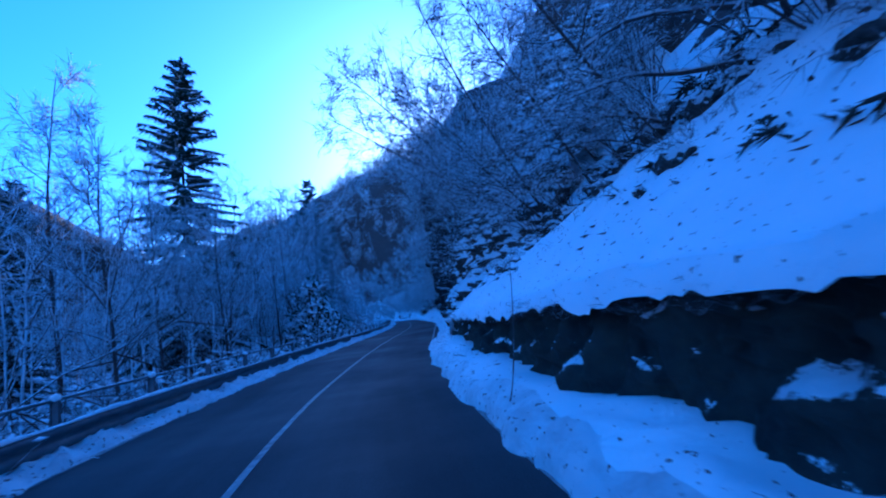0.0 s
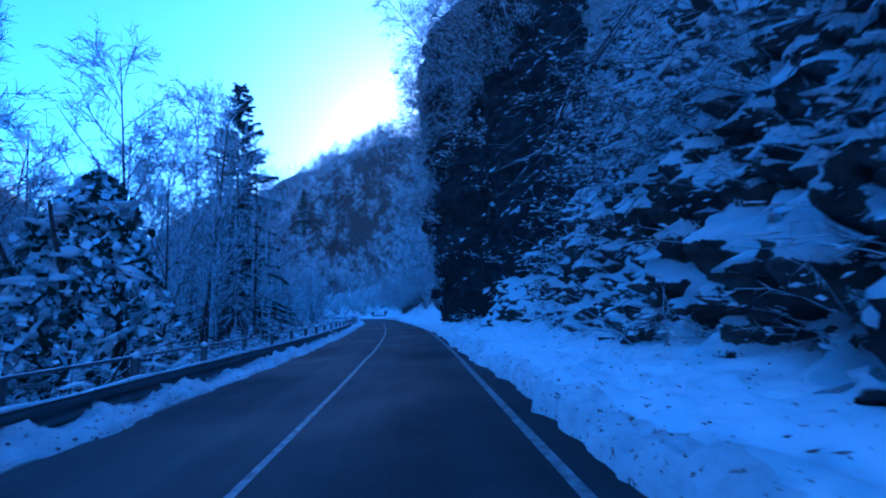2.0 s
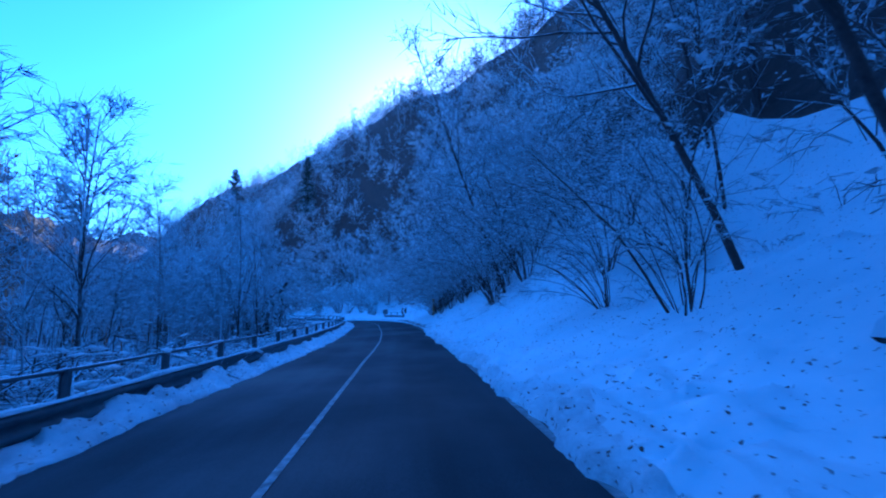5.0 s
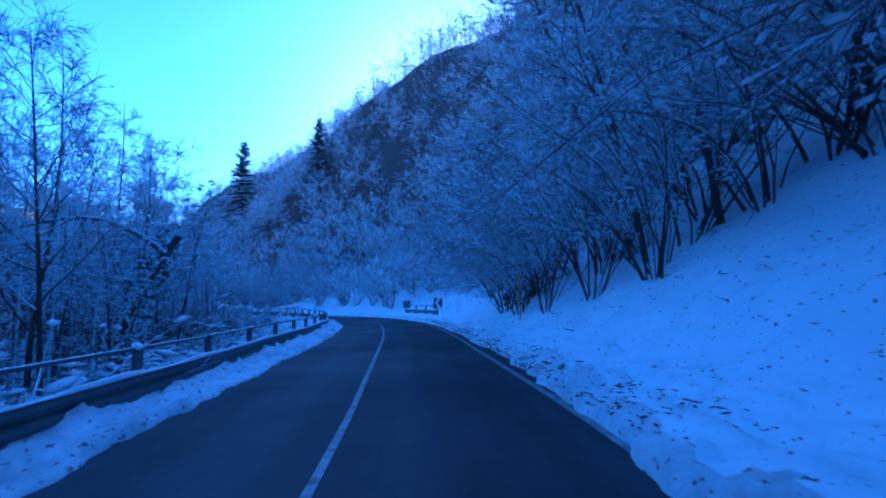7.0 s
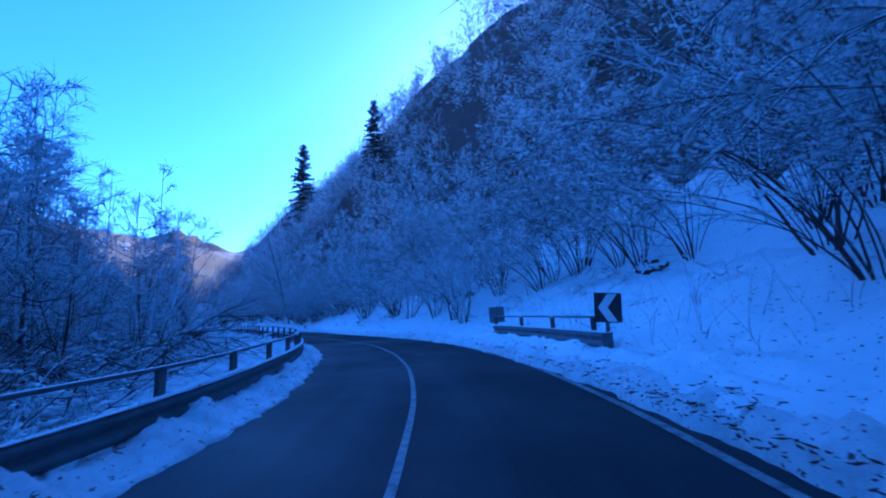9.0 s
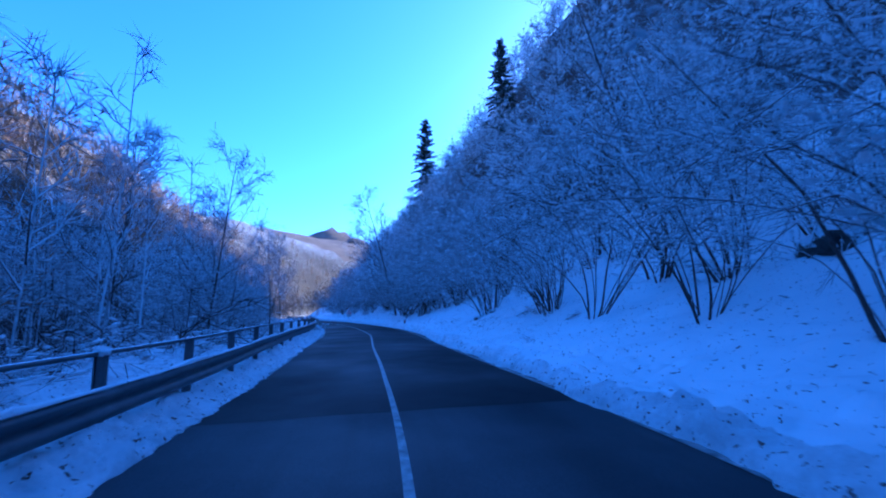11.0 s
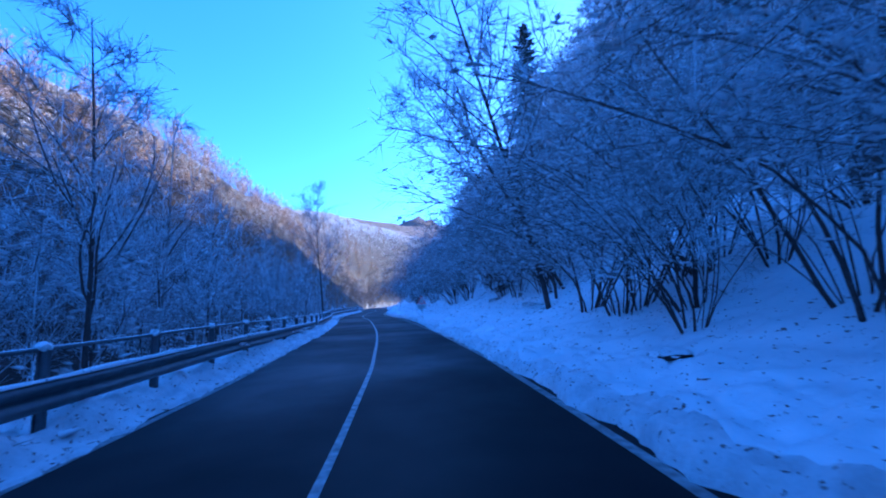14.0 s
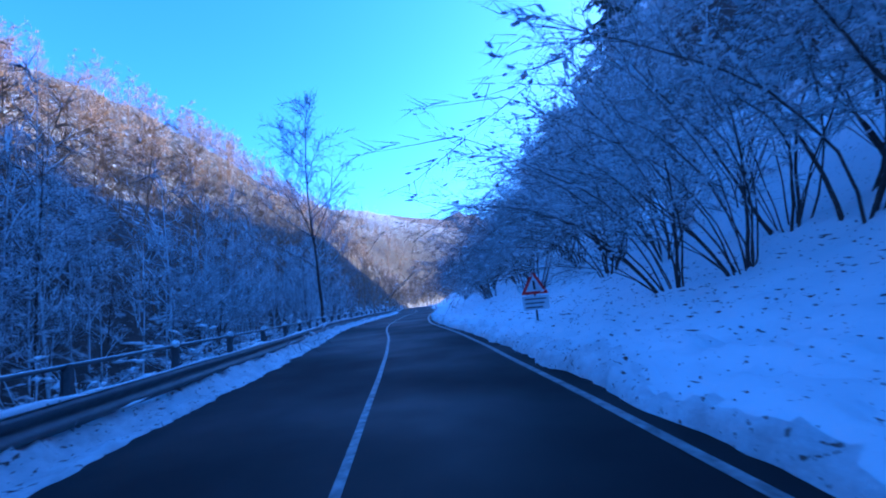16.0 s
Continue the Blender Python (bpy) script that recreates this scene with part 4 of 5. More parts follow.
# hazels that stand forward on the bank
for s, d, k, sc, turn in [(93.4, 5.0, 1, 0.54, 10), (91.6, 5.3, 0, 0.66, -8), (89.2, 5.7, 3, 0.7, 14), (87.2, 6.2, 1, 0.8, -6), (87.6, 7.3, 2, 0.75, 12), (86.6, 8.3, 0, 0.85, -14), (86.2, 9.4, 2, 0.9, 5),
                          (84.9, 9.0, 1, 0.85, 6), (85.3, 10.4, 3, 0.9, -8), (83.6, 8.7, 0, 0.85, 10), (82.6, 10.0, 2, 0.9, -5), (88.6, 8.6, 3, 0.85, 4), (89.8, 7.6, 1, 0.8, -10), (91.0, 6.9, 2, 0.75, 8), (92.4, 7.8, 0, 0.85, 0), (81.4, 6.6, 2, 0.6, 5), (80.2, 7.4, 0, 0.75, -10), (78.5, 6.1, 0, 1.0, 12), (77.6, 5.9, 1, 0.8, -16), (76.9, 7.4, 3, 0.95, 10),
                          (96.0, 5.2, 1, 0.62, 8), (96.6, 5.8, 2, 0.8, -12), (94.6, 5.5, 0, 0.85, 6), (94.5, 6.2, 3, 0.95, -8), (94.4, 7.6, 1, 0.85, 10), (99.3, 6.2, 1, 0.75, 5), (98.5, 7.5, 3, 0.85, -8), (101.6, 8.3, 2, 0.85, 6), (100.7, 6.8, 0, 0.72, 0), (99.0, 8.0, 2, 0.8, 15), (103.7, 7.2, 1, 0.85, -10), (105.6, 8.8, 0, 0.8, 12),
                          (118.5, 5.4, 1, 0.6, 8), (120.1, 5.7, 0, 0.66, -10), (123.5, 6.3, 3, 0.65, 5), (127.2, 6.0, 2, 0.62, -6), (119.6, 8.6, 0, 0.7, 10), (116.2, 8.6, 1, 0.7, -12), (115.4, 10.4, 2, 0.8, 5), (112.0, 10.0, 3, 0.8, -5), (131.0, 6.8, 1, 0.7, 8), (125.0, 8.5, 0, 0.8, 0),
                          (138.6, 6.3, 1, 0.8, -4), (138.9, 6.8, 0, 0.92, 14), (160.5, 5.8, 2, 0.85, 4), (152.3, 6.3, 3, 0.75, -6), (142.5, 9.2, 3, 0.8, -10), (148.4, 9.2, 0, 0.8, 0), (153.9, 5.9, 2, 0.75, -6), (154.4, 6.3, 0, 0.72, 15), (156.1, 5.3, 3, 0.6, 5), (157.1, 6.2, 1, 0.75, -14),
                          (158.8, 5.7, 0, 0.68, 8), (159.0, 6.3, 2, 0.72, -8), (159.2, 8.3, 1, 0.8, 10), (157.6, 8.6, 3, 0.8, 0), (169.6, 7.1, 0, 0.75, 6), (166.0, 7.4, 1, 0.75, -8),
                          (151.0, 7.6, 0, 0.85, 5), (149.6, 8.2, 2, 0.85, -8), (152.6, 7.3, 1, 0.75, 12), (148.6, 7.8, 3, 0.8, -4), (150.4, 9.0, 1, 0.9, 8),
                          (179.5, 7.2, 1, 0.85, -10), (180.2, 9.0, 0, 0.9, 8), (178.6, 8.7, 2, 0.95, -5), (183.7, 8.6, 3, 0.85, 10), (186.8, 9.0, 1, 0.9, 0), (174.0, 8.4, 0, 0.85, 5)]:
    plant(HAZEL, k, s, d, sc * (0.85 if s > 134 or s < 83 else 0.92), turn, rng=rt, lean=-18 if s > 134 else -14 if s < 83 else -24 if d < 7.4 else -10)
# trees that hang over the road from the rocks and the bank
for s, d, z, k, sc, lean in [(21.0, 7.0, 5.0, 2, 0.6, 40), (20.0, 7.4, 5.4, 0, 0.72, 50), (16.0, 7.8, 5.0, 2, 0.72, 50), (17.5, 7.0, 4.6, 0, 0.68, 40), (24.0, 7.4, 6.0, 0, 0.6, 26), (13.5, 7.2, 3.6, 2, 0.62, 42), (28.0, 8.2, 7.0, 2, 0.6, 22), (22.5, 7.0, 4.5, 2, 0.55, 26), (26, 7.6, 5.0, 0, 0.55, 22), (15.5, 7.4, 4.0, 2, 0.62, 30), (31, 8.2, 6.0, 2, 0.55, 22),
                             (46, 4.9, 13.5, 0, 0.5, 35), (52, 4.4, 13.8, 2, 0.5, 35), (60.5, 6.4, 2.0, 2, 0.85, 24), (64, 7.2, 2.2, 0, 0.8, 20), (86, 10.5, None, 2, 0.7, 12),
                             (98, 9.6, None, 0, 0.65, 12), (146.5, 10.6, None, 0, 0.75, 18), (90.0, 10.4, None, 2, 0.85, 14), (97.0, 10.6, None, 0, 0.85, 14), (104.5, 11.5, None, 2, 0.85, 10), (130.0, 10.8, None, 0, 0.8, 14), (186, 11.5, None, 2, 0.75, 10)]:
    plant(TALL, k, s, d, sc, rt.uniform(-15, 15), z, rng=rt, lean=lean)
for s, d, z, lean in [(8.5, 8.2, None, 48), (11.5, 8.0, None, 55), (5.0, 8.8, None, 40), (13.5, 7.2, None, 45)]:
    plant(TALL, rt.randrange(4), s, d, 0.5, rt.uniform(20, 50), float(ground_at(-5, d)[0]) - 0.35, rng=rt, lean=lean)

# ---- ivy-clad leaning tree by the downhill side ----
rng = np.random.RandomState(55)
x, y = at(96.6, -10.4)
ivy = thing("ivy_tree", pose(float(x), float(y), -1.6, 0, 0, heading(104)), "leaning ivy-clad tree with a long arching bough", "tree")
stem = limb_line(rng, (0, 0, -0.3), (0.25, -0.1, 1), 6.6, 0.26, 0.14, 8, (0.2, 0, 0), 0.05)
child("trunk", ivy, tubes([stem], 8), BARK)
bough = limb_line(rng, stem[-2][:3], (-0.6, -0.1, 0.75), 7.5, 0.13, 0.03, 12, (-0.7, 0, -1.9), 0.06)
child("bough", ivy, tubes([bough], 6), LIMB, "arching bough with snow along its top")
side = []
for q in range(26):
    p, d, r = branch_off(rng, bough if q % 2 else stem, rng.uniform(0.35, 1), radians(rng.uniform(30, 70)))
    side.append(limb_line(rng, p, d, rng.uniform(0.8, 2.4), 0.03, 0.01, 5, (0, 0, -0.2), 0.15))
tagged(child("side_growth", ivy, tubes(side, 3), TWIG, "thin side shoots"), kind="stuff")
leaves = []
quad_v = np.array([(0, 0, 0), (0.09, 0.05, 0.02), (0, 0.12, -0.01), (-0.09, 0.05, 0.02)])
for q in range(900):
    u = rng.rand() ** 0.8
    c_ = np.array(stem)[int(u * 7.99), :3] + rng.normal(0, 0.26, 3) * (1, 1, 1.4)
    m = np.array(Euler(rng.uniform(0, 6.28, 3)).to_matrix())
    leaves.append((quad_v @ m.T * rng.uniform(0.8, 1.6) + c_, np.array([(0, 1, 2), (0, 2, 3)])))
tagged(child("ivy", ivy, join(leaves), NEEDLE, "dark ivy leaves"), kind="stuff")


# a thicket overgrown with ivy behind the guardrail, snow lying in it
def cone_spot(rng, height, radius):
    u = rng.rand() ** 0.7
    a = rng.uniform(0, 6.28)
    r = radius * (1 - u) ** 0.6 * (0.55 + 0.45 * rng.rand()) * (1 + 0.25 * math.sin(3 * a + 5 * u))
    return np.array([r * math.cos(a), r * math.sin(a), u * height])


x, y = at(36.4, -7.6)
thicket = thing("ivy_thicket", pose(float(x), float(y), float(ground_at(36.4, -7.6)[0]) - 0.1), "dark ivy-grown thicket with lumps of snow in it", "bush")
thicket.matrix_basis = thicket.matrix_basis @ Matrix.Scale(1.3, 4)
for q in range(4):
    child("stem", thicket, tubes([limb_line(rng, (0.3 * q - 0.4, 0.2 * q, -0.3), (rng.uniform(-.2, .2), rng.uniform(-.2, .2), 1), 5.2, 0.09, 0.03, 8, (0, 0, 0), 0.06)], 6), BARK)
leaves = []
for q in range(3600):
    m = np.array(Euler(rng.uniform(0, 6.28, 3)).to_matrix())
    leaves.append((quad_v @ m.T * rng.uniform(0.8, 1.8) + cone_spot(rng, 5.6, 2.3), np.array([(0, 1, 2), (0, 2, 3)])))
tagged(child("ivy", thicket, join(leaves), NEEDLE, "dark ivy leaves dusted with snow"), kind="stuff")
lines = []
for q in range(60):
    c = cone_spot(rng, 5.2, 2.35)
    lines.append([(*c, 0.05), (*(c + rng.normal(0, 0.25, 3)), 0.05)])
tagged(child("snow_load", thicket, clumps(rng, lines, 110, 0.22), SNOW, "lumps of snow caught in the ivy"), kind="stuff")


def snowy_bush(seed, height):
    """A bush pressed down by snow: arching stems, fine twigs, thick pads of snow."""
    rng = np.random.RandomState(seed)
    stems, fine = [], []
    for q in range(10):
        a = rng.uniform(0, 6.28)
        st = limb_line(rng, (0.15 * math.cos(a), 0.15 * math.sin(a), -0.2), (0.8 * math.cos(a), 0.8 * math.sin(a), 1), height * rng.uniform(0.8, 1.4), 0.022, 0.008, 6, (0.5 * math.cos(a), 0.5 * math.sin(a), -1.6), 0.08)
        stems.append(st)
        for j in range(14):
            p, d, r = branch_off(rng, st, rng.uniform(0.25, 1), radians(rng.uniform(25, 75)))
            fine.append(limb_line(rng, p, d, height * rng.uniform(0.15, 0.4), 0.011, 0.005, 2, (0, 0, -0.5), 0.15))
    root = thing("snowy_bush", pose(0, 0, -500), "bare bush pressed down under thick pads of snow", "bush")
    for st in stems:
        child("stem", root, tubes([st], 4), BARK)
    tagged(child("crown", root, spikes(fine), TWIG), kind="stuff")
    upper = [l[2:] for l in stems] + fine[::3]
    tagged(child("snow_load", root, clumps(rng, upper, 60, 0.13 * height / 2 + 0.05), SNOW, "thick pads of snow on the bush"), kind="stuff")
    return root


BUSH = [snowy_bush(131 + k, h) for k, h in enumerate([1.6, 2.0, 1.3])]
rb = random.Random(21)
for q in range(30):
    plant(BUSH, rb.randrange(3), rb.uniform(140, 228), rb.uniform(-11, -7.2), rb.uniform(1.0, 1.5), rng=rb)
for q in range(14):
    plant(BUSH, rb.randrange(3), rb.uniform(114, 146), rb.uniform(-12, -7.5), rb.uniform(0.9, 1.5), rng=rb)
for q in range(22):
    plant(BUSH, rb.randrange(3), rb.uniform(20, 104), rb.uniform(-10.0, -6.8), rb.uniform(0.8, 1.3), rng=rb)
rb = random.Random(12)
for s, d, sc in [(35.0, -5.3, 0.8), (41.5, -5.6, 0.9), (43.5, -6.4, 0.9), (52.4, -5.4, 1.0), (54.8, -5.8, 1.0), (56.8, -5.3, 0.85), (59.5, -6.0, 1.0), (66.0, -5.6, 0.9), (72.0, -5.4, 0.8), (78.5, -5.5, 0.9),
                 (86.0, -5.6, 0.9), (94.0, -5.4, 0.8), (110.6, -5.4, 0.9), (113.5, -6.4, 0.9), (140.3, -5.0, 0.8), (143.2, -5.6, 1.0), (147.0, -5.2, 0.9), (150.5, -6.0, 1.1), (156.5, -5.4, 0.9), (160.0, -6.2, 1.1), (164.0, -5.2, 0.9),
                 (167.5, -5.8, 1.0), (172.0, -5.2, 0.9), (178.4, -4.6, 0.6), (180.5, -5.4, 0.9), (186.0, -5.8, 1.1), (192.0, -5.4, 1.0),
                 (122.0, 7.0, 1.0), (117.0, 6.8, 1.1), (129.0, 7.0, 1.0), (133.5, 7.0, 1.0), (120.5, 9.8, 1.2), (113.8, 8.8, 1.1), (58.6, 5.6, 0.7), (59.8, 5.2, 0.6), (165.0, 6.6, 1.0), (172.0, 7.2, 1.0), (176.0, 7.4, 0.9), (189.0, 7.4, 1.1)]:
    plant(BUSH, rb.randrange(3), s, d, sc * rb.uniform(0.7, 0.95) * (0.7 if d > 0 else 0.85), rng=rb)


# ---- boulders in the snow ----
def boulder(seed, size):
    bm = bmesh.new()
    bmesh.ops.create_icosphere(bm, subdivisions=3, radius=size)
    off = Vector((seed * 3.1, seed * 1.7, 0))
    for v in bm.verts:
        p = v.co / size
        v.co *= 1 + 0.55 * noise.noise(p * 1.1 + off) + 0.25 * noise.noise(p * 2.7 + off)
        v.co.z *= 0.75
    me = bpy.data.meshes.new("boulder")
    bm.to_mesh(me)
    bm.free()
    me.materials.append(ROCK)
    return me


STONES = [boulder(k, 1.0) for k in range(5)]
rt = random.Random(8)
for s, d, k in [(9, 5.6, 0.22), (10.5, 6.2, 0.35), (11.5, 5.4, 0.25), (12.3, 6.0, 0.45), (13.2, 5.0, 0.5), (14.2, 4.7, 0.55), (12.8, 7.0, 0.6), (7.5, 6.6, 0.3), (6.0, 6.3, 0.25),
                (5.2, 7.6, 0.5), (3.9, 7.2, 0.35), (8.0, 8.0, 0.6), (10, 7.8, 0.5), (4.5, 5.6, 0.15), (57.8, 5.3, 0.7), (59.0, 5.8, 0.8), (60.5, 6.4, 0.6),
                (174.8, 8.3, 0.6), (138.2, 5.75, 0.27), (138.6, 6.2, 0.3), (138.3, 6.65, 0.3), (137.8, 6.6, 0.2), (123, 9, 0.6), (111, 9.5, 0.5)]:
    x, y = at(s, d)
    z = wall_snow(d, s) if s < 16 else ground_at(s, d)[0]
    k *= 0.6 if s < 16 else 1
    st = new("boulder", STONES[rt.randrange(5)])
    st.matrix_basis = pose(float(x), float(y), float(z) + 0.05 * k, 0, 0, rt.uniform(0, 360)) @ Matrix.Scale(k, 4)
    tagged(st, "dark boulder capped with snow on the bank", "boulder")


for q in range(46):
    s, d, k = rt.uniform(-4, 15.5), rt.uniform(4.3, 8.8), rt.uniform(0.06, 0.22)
    x, y = at(s, d)
    st = new("stone", STONES[rt.randrange(5)])
    st.matrix_basis = pose(float(x), float(y), wall_snow(d, s) + 0.04, 0, 0, rt.uniform(0, 360)) @ Matrix.Scale(k * 1.3, 4)
    tagged(st, "small dark stone showing through the snowy slope", "stone")


# ---- woods and brush past counting, one mesh a stretch ----
def light_tree(seed, height, spread, crown, limbs, subs, twig, r):
    rng = np.random.RandomState(seed)
    trunk, big, fine = tree_tall(seed, height, crown, spread, limbs, subs, twig, r, 1.0 + 16 * r)
    fat = [[(*p[:3], max(p[3], r) * 1.2) for p in (l[0], l[len(l) // 2], l[-1])] for l in big]
    thin = [[(*p[:3], 1.3 * r) for p in (l[0], l[-1])] for l in fine]
    tr = [(*p[:3], p[3] * 0.8) for p in (trunk[0][0], trunk[0][6], trunk[0][-1])]
    return join([tris(*tubes([tr], 4)), tris(*tubes(fat, 3)), spikes(thin)])


def shrub(seed, height):
    rng = np.random.RandomState(seed)
    stems, fine = [], []
    for i in range(9):
        a = rng.uniform(0, 6.28)
        st = limb_line(rng, (0.2 * math.cos(a), 0.2 * math.sin(a), -0.2), (0.7 * math.cos(a), 0.7 * math.sin(a), 1), height * rng.uniform(0.6, 1.1), 0.02, 0.008, 3, (0.4 * math.cos(a), 0.4 * math.sin(a), -0.7), 0.12)
        stems.append(st)
        for j in range(8):
            p, d, r = branch_off(rng, st, rng.uniform(0.3, 1), radians(rng.uniform(25, 70)))
            fine.append(limb_line(rng, p, d, height * rng.uniform(0.15, 0.35), 0.014, 0.007, 2, (0, 0, -0.3), 0.2))
    v, f = join([tris(*tubes(stems, 3)), spikes(fine)])
    return v, f, clumps(rng, fine, 34, 0.11)


FAR = [light_tree(81 + i, h, sp, 0.16, 11, 3, 4, 0.021) for i, (h, sp) in enumerate([(11, 3.2), (9, 3.4), (12, 2.8), (8, 3.2)])]
FARTHEST = [light_tree(121 + i, h, sp, 0.14, 9, 2, 3, 0.030) for i, (h, sp) in enumerate([(9, 2.8), (7.5, 3.0), (10, 2.6)])]
MID = [light_tree(91 + i, h, sp, 0.3, 12, 4, 4, 0.014) for i, (h, sp) in enumerate([(11, 2.0), (9, 1.8), (13, 2.0), (10, 2.2)])]
BRUSH = [shrub(101 + i, h) for i, h in enumerate([2.6, 3.2, 2.0, 3.8])]


def spread_out(name, protos, spots, mat, label, category, scale, seed):
    rng = np.random.RandomState(seed)
    pieces = []
    for x, y, z in spots:
        v, f = protos[rng.randint(len(protos))][:2]
        a, k = rng.uniform(0, 6.28), rng.uniform(*scale)
        c, s_ = math.cos(a) * k, math.sin(a) * k
        pieces.append((np.c_[v[:, 0] * c - v[:, 1] * s_ + x, v[:, 0] * s_ + v[:, 1] * c + y, v[:, 2] * k + z], f))
    v, f = join(pieces)
    return tagged(new(name, mesh_from(name, v, f, mat)), label, category, kind="stuff")


def strew(n, s0, s1, d0, d1, seed, sink=0.2):
    rng = np.random.RandomState(seed)
    s, d = rng.uniform(s0, s1, n), rng.uniform(d0, d1, n)
    x, y = at(s, d)
    return np.c_[x, y, ground(s, d, x, y) - sink]


spread_out("hillside_woods", FAR, np.vstack([strew(120, -20, 50, 14, 80, 1, 0.3), strew(760, 50, 250, 24, 120, 10, 0.3), strew(420, 236, 440, 10, 140, 11, 0.3)]), FROSTWIG, "bare snow-dusted woods on the steep hillside", "woods", (0.75, 1.2), 1)
spread_out("ridge_woods", FARTHEST, np.vstack([strew(620, 60, 250, 55, 112, 33, 0.3), strew(200, 80, 250, 110, 175, 12, 0.3), strew(420, 236, 420, 30, 150, 34, 0.3)]), FROSTWIG, "dense bare frosted woods along the ridge", "woods", (0.95, 1.5), 12)
rng = np.random.RandomState(9)
xy = np.c_[rng.uniform(-400, -25, 6000), rng.uniform(-20, 330, 6000)]
sv, dv = road_coords(xy[:, 0], xy[:, 1])
zv = ground(sv, dv, xy[:, 0], xy[:, 1])
pick = (dv < -30) & (dv > -150) & ((dv > -95) | (rng.rand(6000) < 0.4))
# woods of the sunny slope, their branch colour tinted with the sun's warmth
spread_out("valley_woods", FAR, np.vstack([strew(260, 236, 560, -110, -7, 15, 0.3), strew(100, 268, 430, -30, 12, 18, 0.3), strew(110, 112, 236, -38, -17, 27, 0.3), np.c_[xy, zv - 0.3][pick][:640]]), SUNTWIG, "bare woods on the far side of the valley", "woods", (0.9, 1.4), 2)
spread_out("roadside_woods", MID, np.vstack([strew(250, -5, 108, -36, -9.5, 3), strew(130, 8, 66, -34, -9, 23), strew(170, 112, 236, -17, -8.5, 4), strew(80, 92, 135, -32, -13, 21)]), TWIG, "slender bare trees standing close together", "woods", (0.6, 1.15), 3)
spots = np.vstack([strew(280, -5, 108, -15, -4.7, 5), strew(130, -5, 108, -7, -4.5, 16), strew(90, 10, 62, -14, -6.0, 24), strew(340, 108, 236, -18, -4.7, 6), strew(110, 140, 236, -7, -4.5, 17), strew(150, 60, 236, 7.5, 13, 8), strew(150, 104, 150, -13, -6.4, 41)])
spread_out("undergrowth", BRUSH, spots, TWIG, "dense bare brushwood bowed under snow", "undergrowth", (0.35, 0.95), 4)
rng = np.random.RandomState(71)
hang, slope_brush, lip = [], [], []
for q in range(320):
    on_cliff = q < 135
    s_ = rng.uniform(53.0, 57.3) if q < 126 else rng.uniform(44, 57) if on_cliff else rng.uniform(22, 45)
    h_ = rng.uniform(1.5, 15) if on_cliff else 0.5 + 11 * rng.rand() ** 1.3
    x, y = at(s_, on_rock(s_, h_, on_cliff) + 0.04)
    hang.append((float(x), float(y), h_))
for q in range(150):
    s_, h_ = rng.uniform(44, 57), 3 + 18 * rng.rand()
    if s_ > 50 or h_ > 9:
        x, y = at(s_, on_rock(s_, h_, True) + 0.04)
        hang.append((float(x), float(y), h_))
for q in range(16):
    x, y = at(rng.uniform(43.5, 49), rng.uniform(5.3, 6.2))
    hang.append((float(x), float(y), 0.3))
for q in range(110):
    s_ = rng.uniform(-5, 16)
    x, y = at(s_, 3.5)
    lip.append((float(x), float(y), rng.uniform(0.9, 1.12) + float(wall_rise(s_))))
for q in range(14):
    x, y = at(rng.uniform(43, 52), rng.uniform(4.6, 5.8))
    slope_brush.append((float(x), float(y), 0.35))
for q in range(60):
    s_, d_ = rng.uniform(66, 230), rng.uniform(4.2, 7.5)
    x, y = at(s_, d_)
    slope_brush.append((float(x), float(y), float(ground_at(s_, d_)[0])))
for q in range(120):
    s_, d_ = rng.uniform(-4, 15.5), rng.uniform(4.3, 9.4)
    x, y = at(s_, d_)
    slope_brush.append((float(x), float(y), wall_snow(d_, s_) - 0.06))
spread_out("rock_brush", BRUSH, hang, TWIG, "snowy brush rooted in the cracks of the rock", "undergrowth", (0.2, 0.6), 6)
spread_out("rock_brush_snow", [b[2] for b in BRUSH], hang, SNOW, "clots of snow in the brush on the rock", "snow", (0.2, 0.6), 6)
spread_out("slope_brush", BRUSH, slope_brush, BARK, "thin dark twigs sticking out of the snowy slope", "undergrowth", (0.08, 0.28), 7)
spread_out("dark_thicket", BRUSH, np.vstack([strew(130, 6, 66, -17, -6.5, 31), strew(60, 66, 108, -18, -8, 32), strew(70, 104, 140, -18, -6.5, 42)]), BARK, "dense dark brush under the trees", "undergrowth", (0.9, 1.7), 11)
spread_out("lip_brush", BRUSH, lip, BARK, "short dark tufts along the lip of the snow", "undergrowth", (0.04, 0.11), 9)
spread_out("undergrowth_snow", [b[2] for b in BRUSH], spots, SNOW, "clots of snow in the brushwood", "snow", (0.35, 0.95), 4)

for ob in TALL + HAZEL + CROWNED + SPRUCE + BUSH:
    for o in (*ob.children_recursive, ob):
        bpy.data.objects.remove(o)

# ---- signs, right-hand guardrail and small things ----
def prism(outline, y0, y1):
    """A flat plate from an outline of (x, z), between two depths."""
    bm = bmesh.new()
    front = [bm.verts.new((x, y0, z)) for x, z in outline]
    back = [bm.verts.new((x, y1, z)) for x, z in outline]
    bm.faces.new(front)
    bm.faces.new(back[::-1])
    n = len(outline)
    for i in range(n):
        bm.faces.new((front[i], back[i], back[(i + 1) % n], front[(i + 1) % n]))
    bmesh.ops.recalc_face_normals(bm, faces=bm.faces)
    return bm


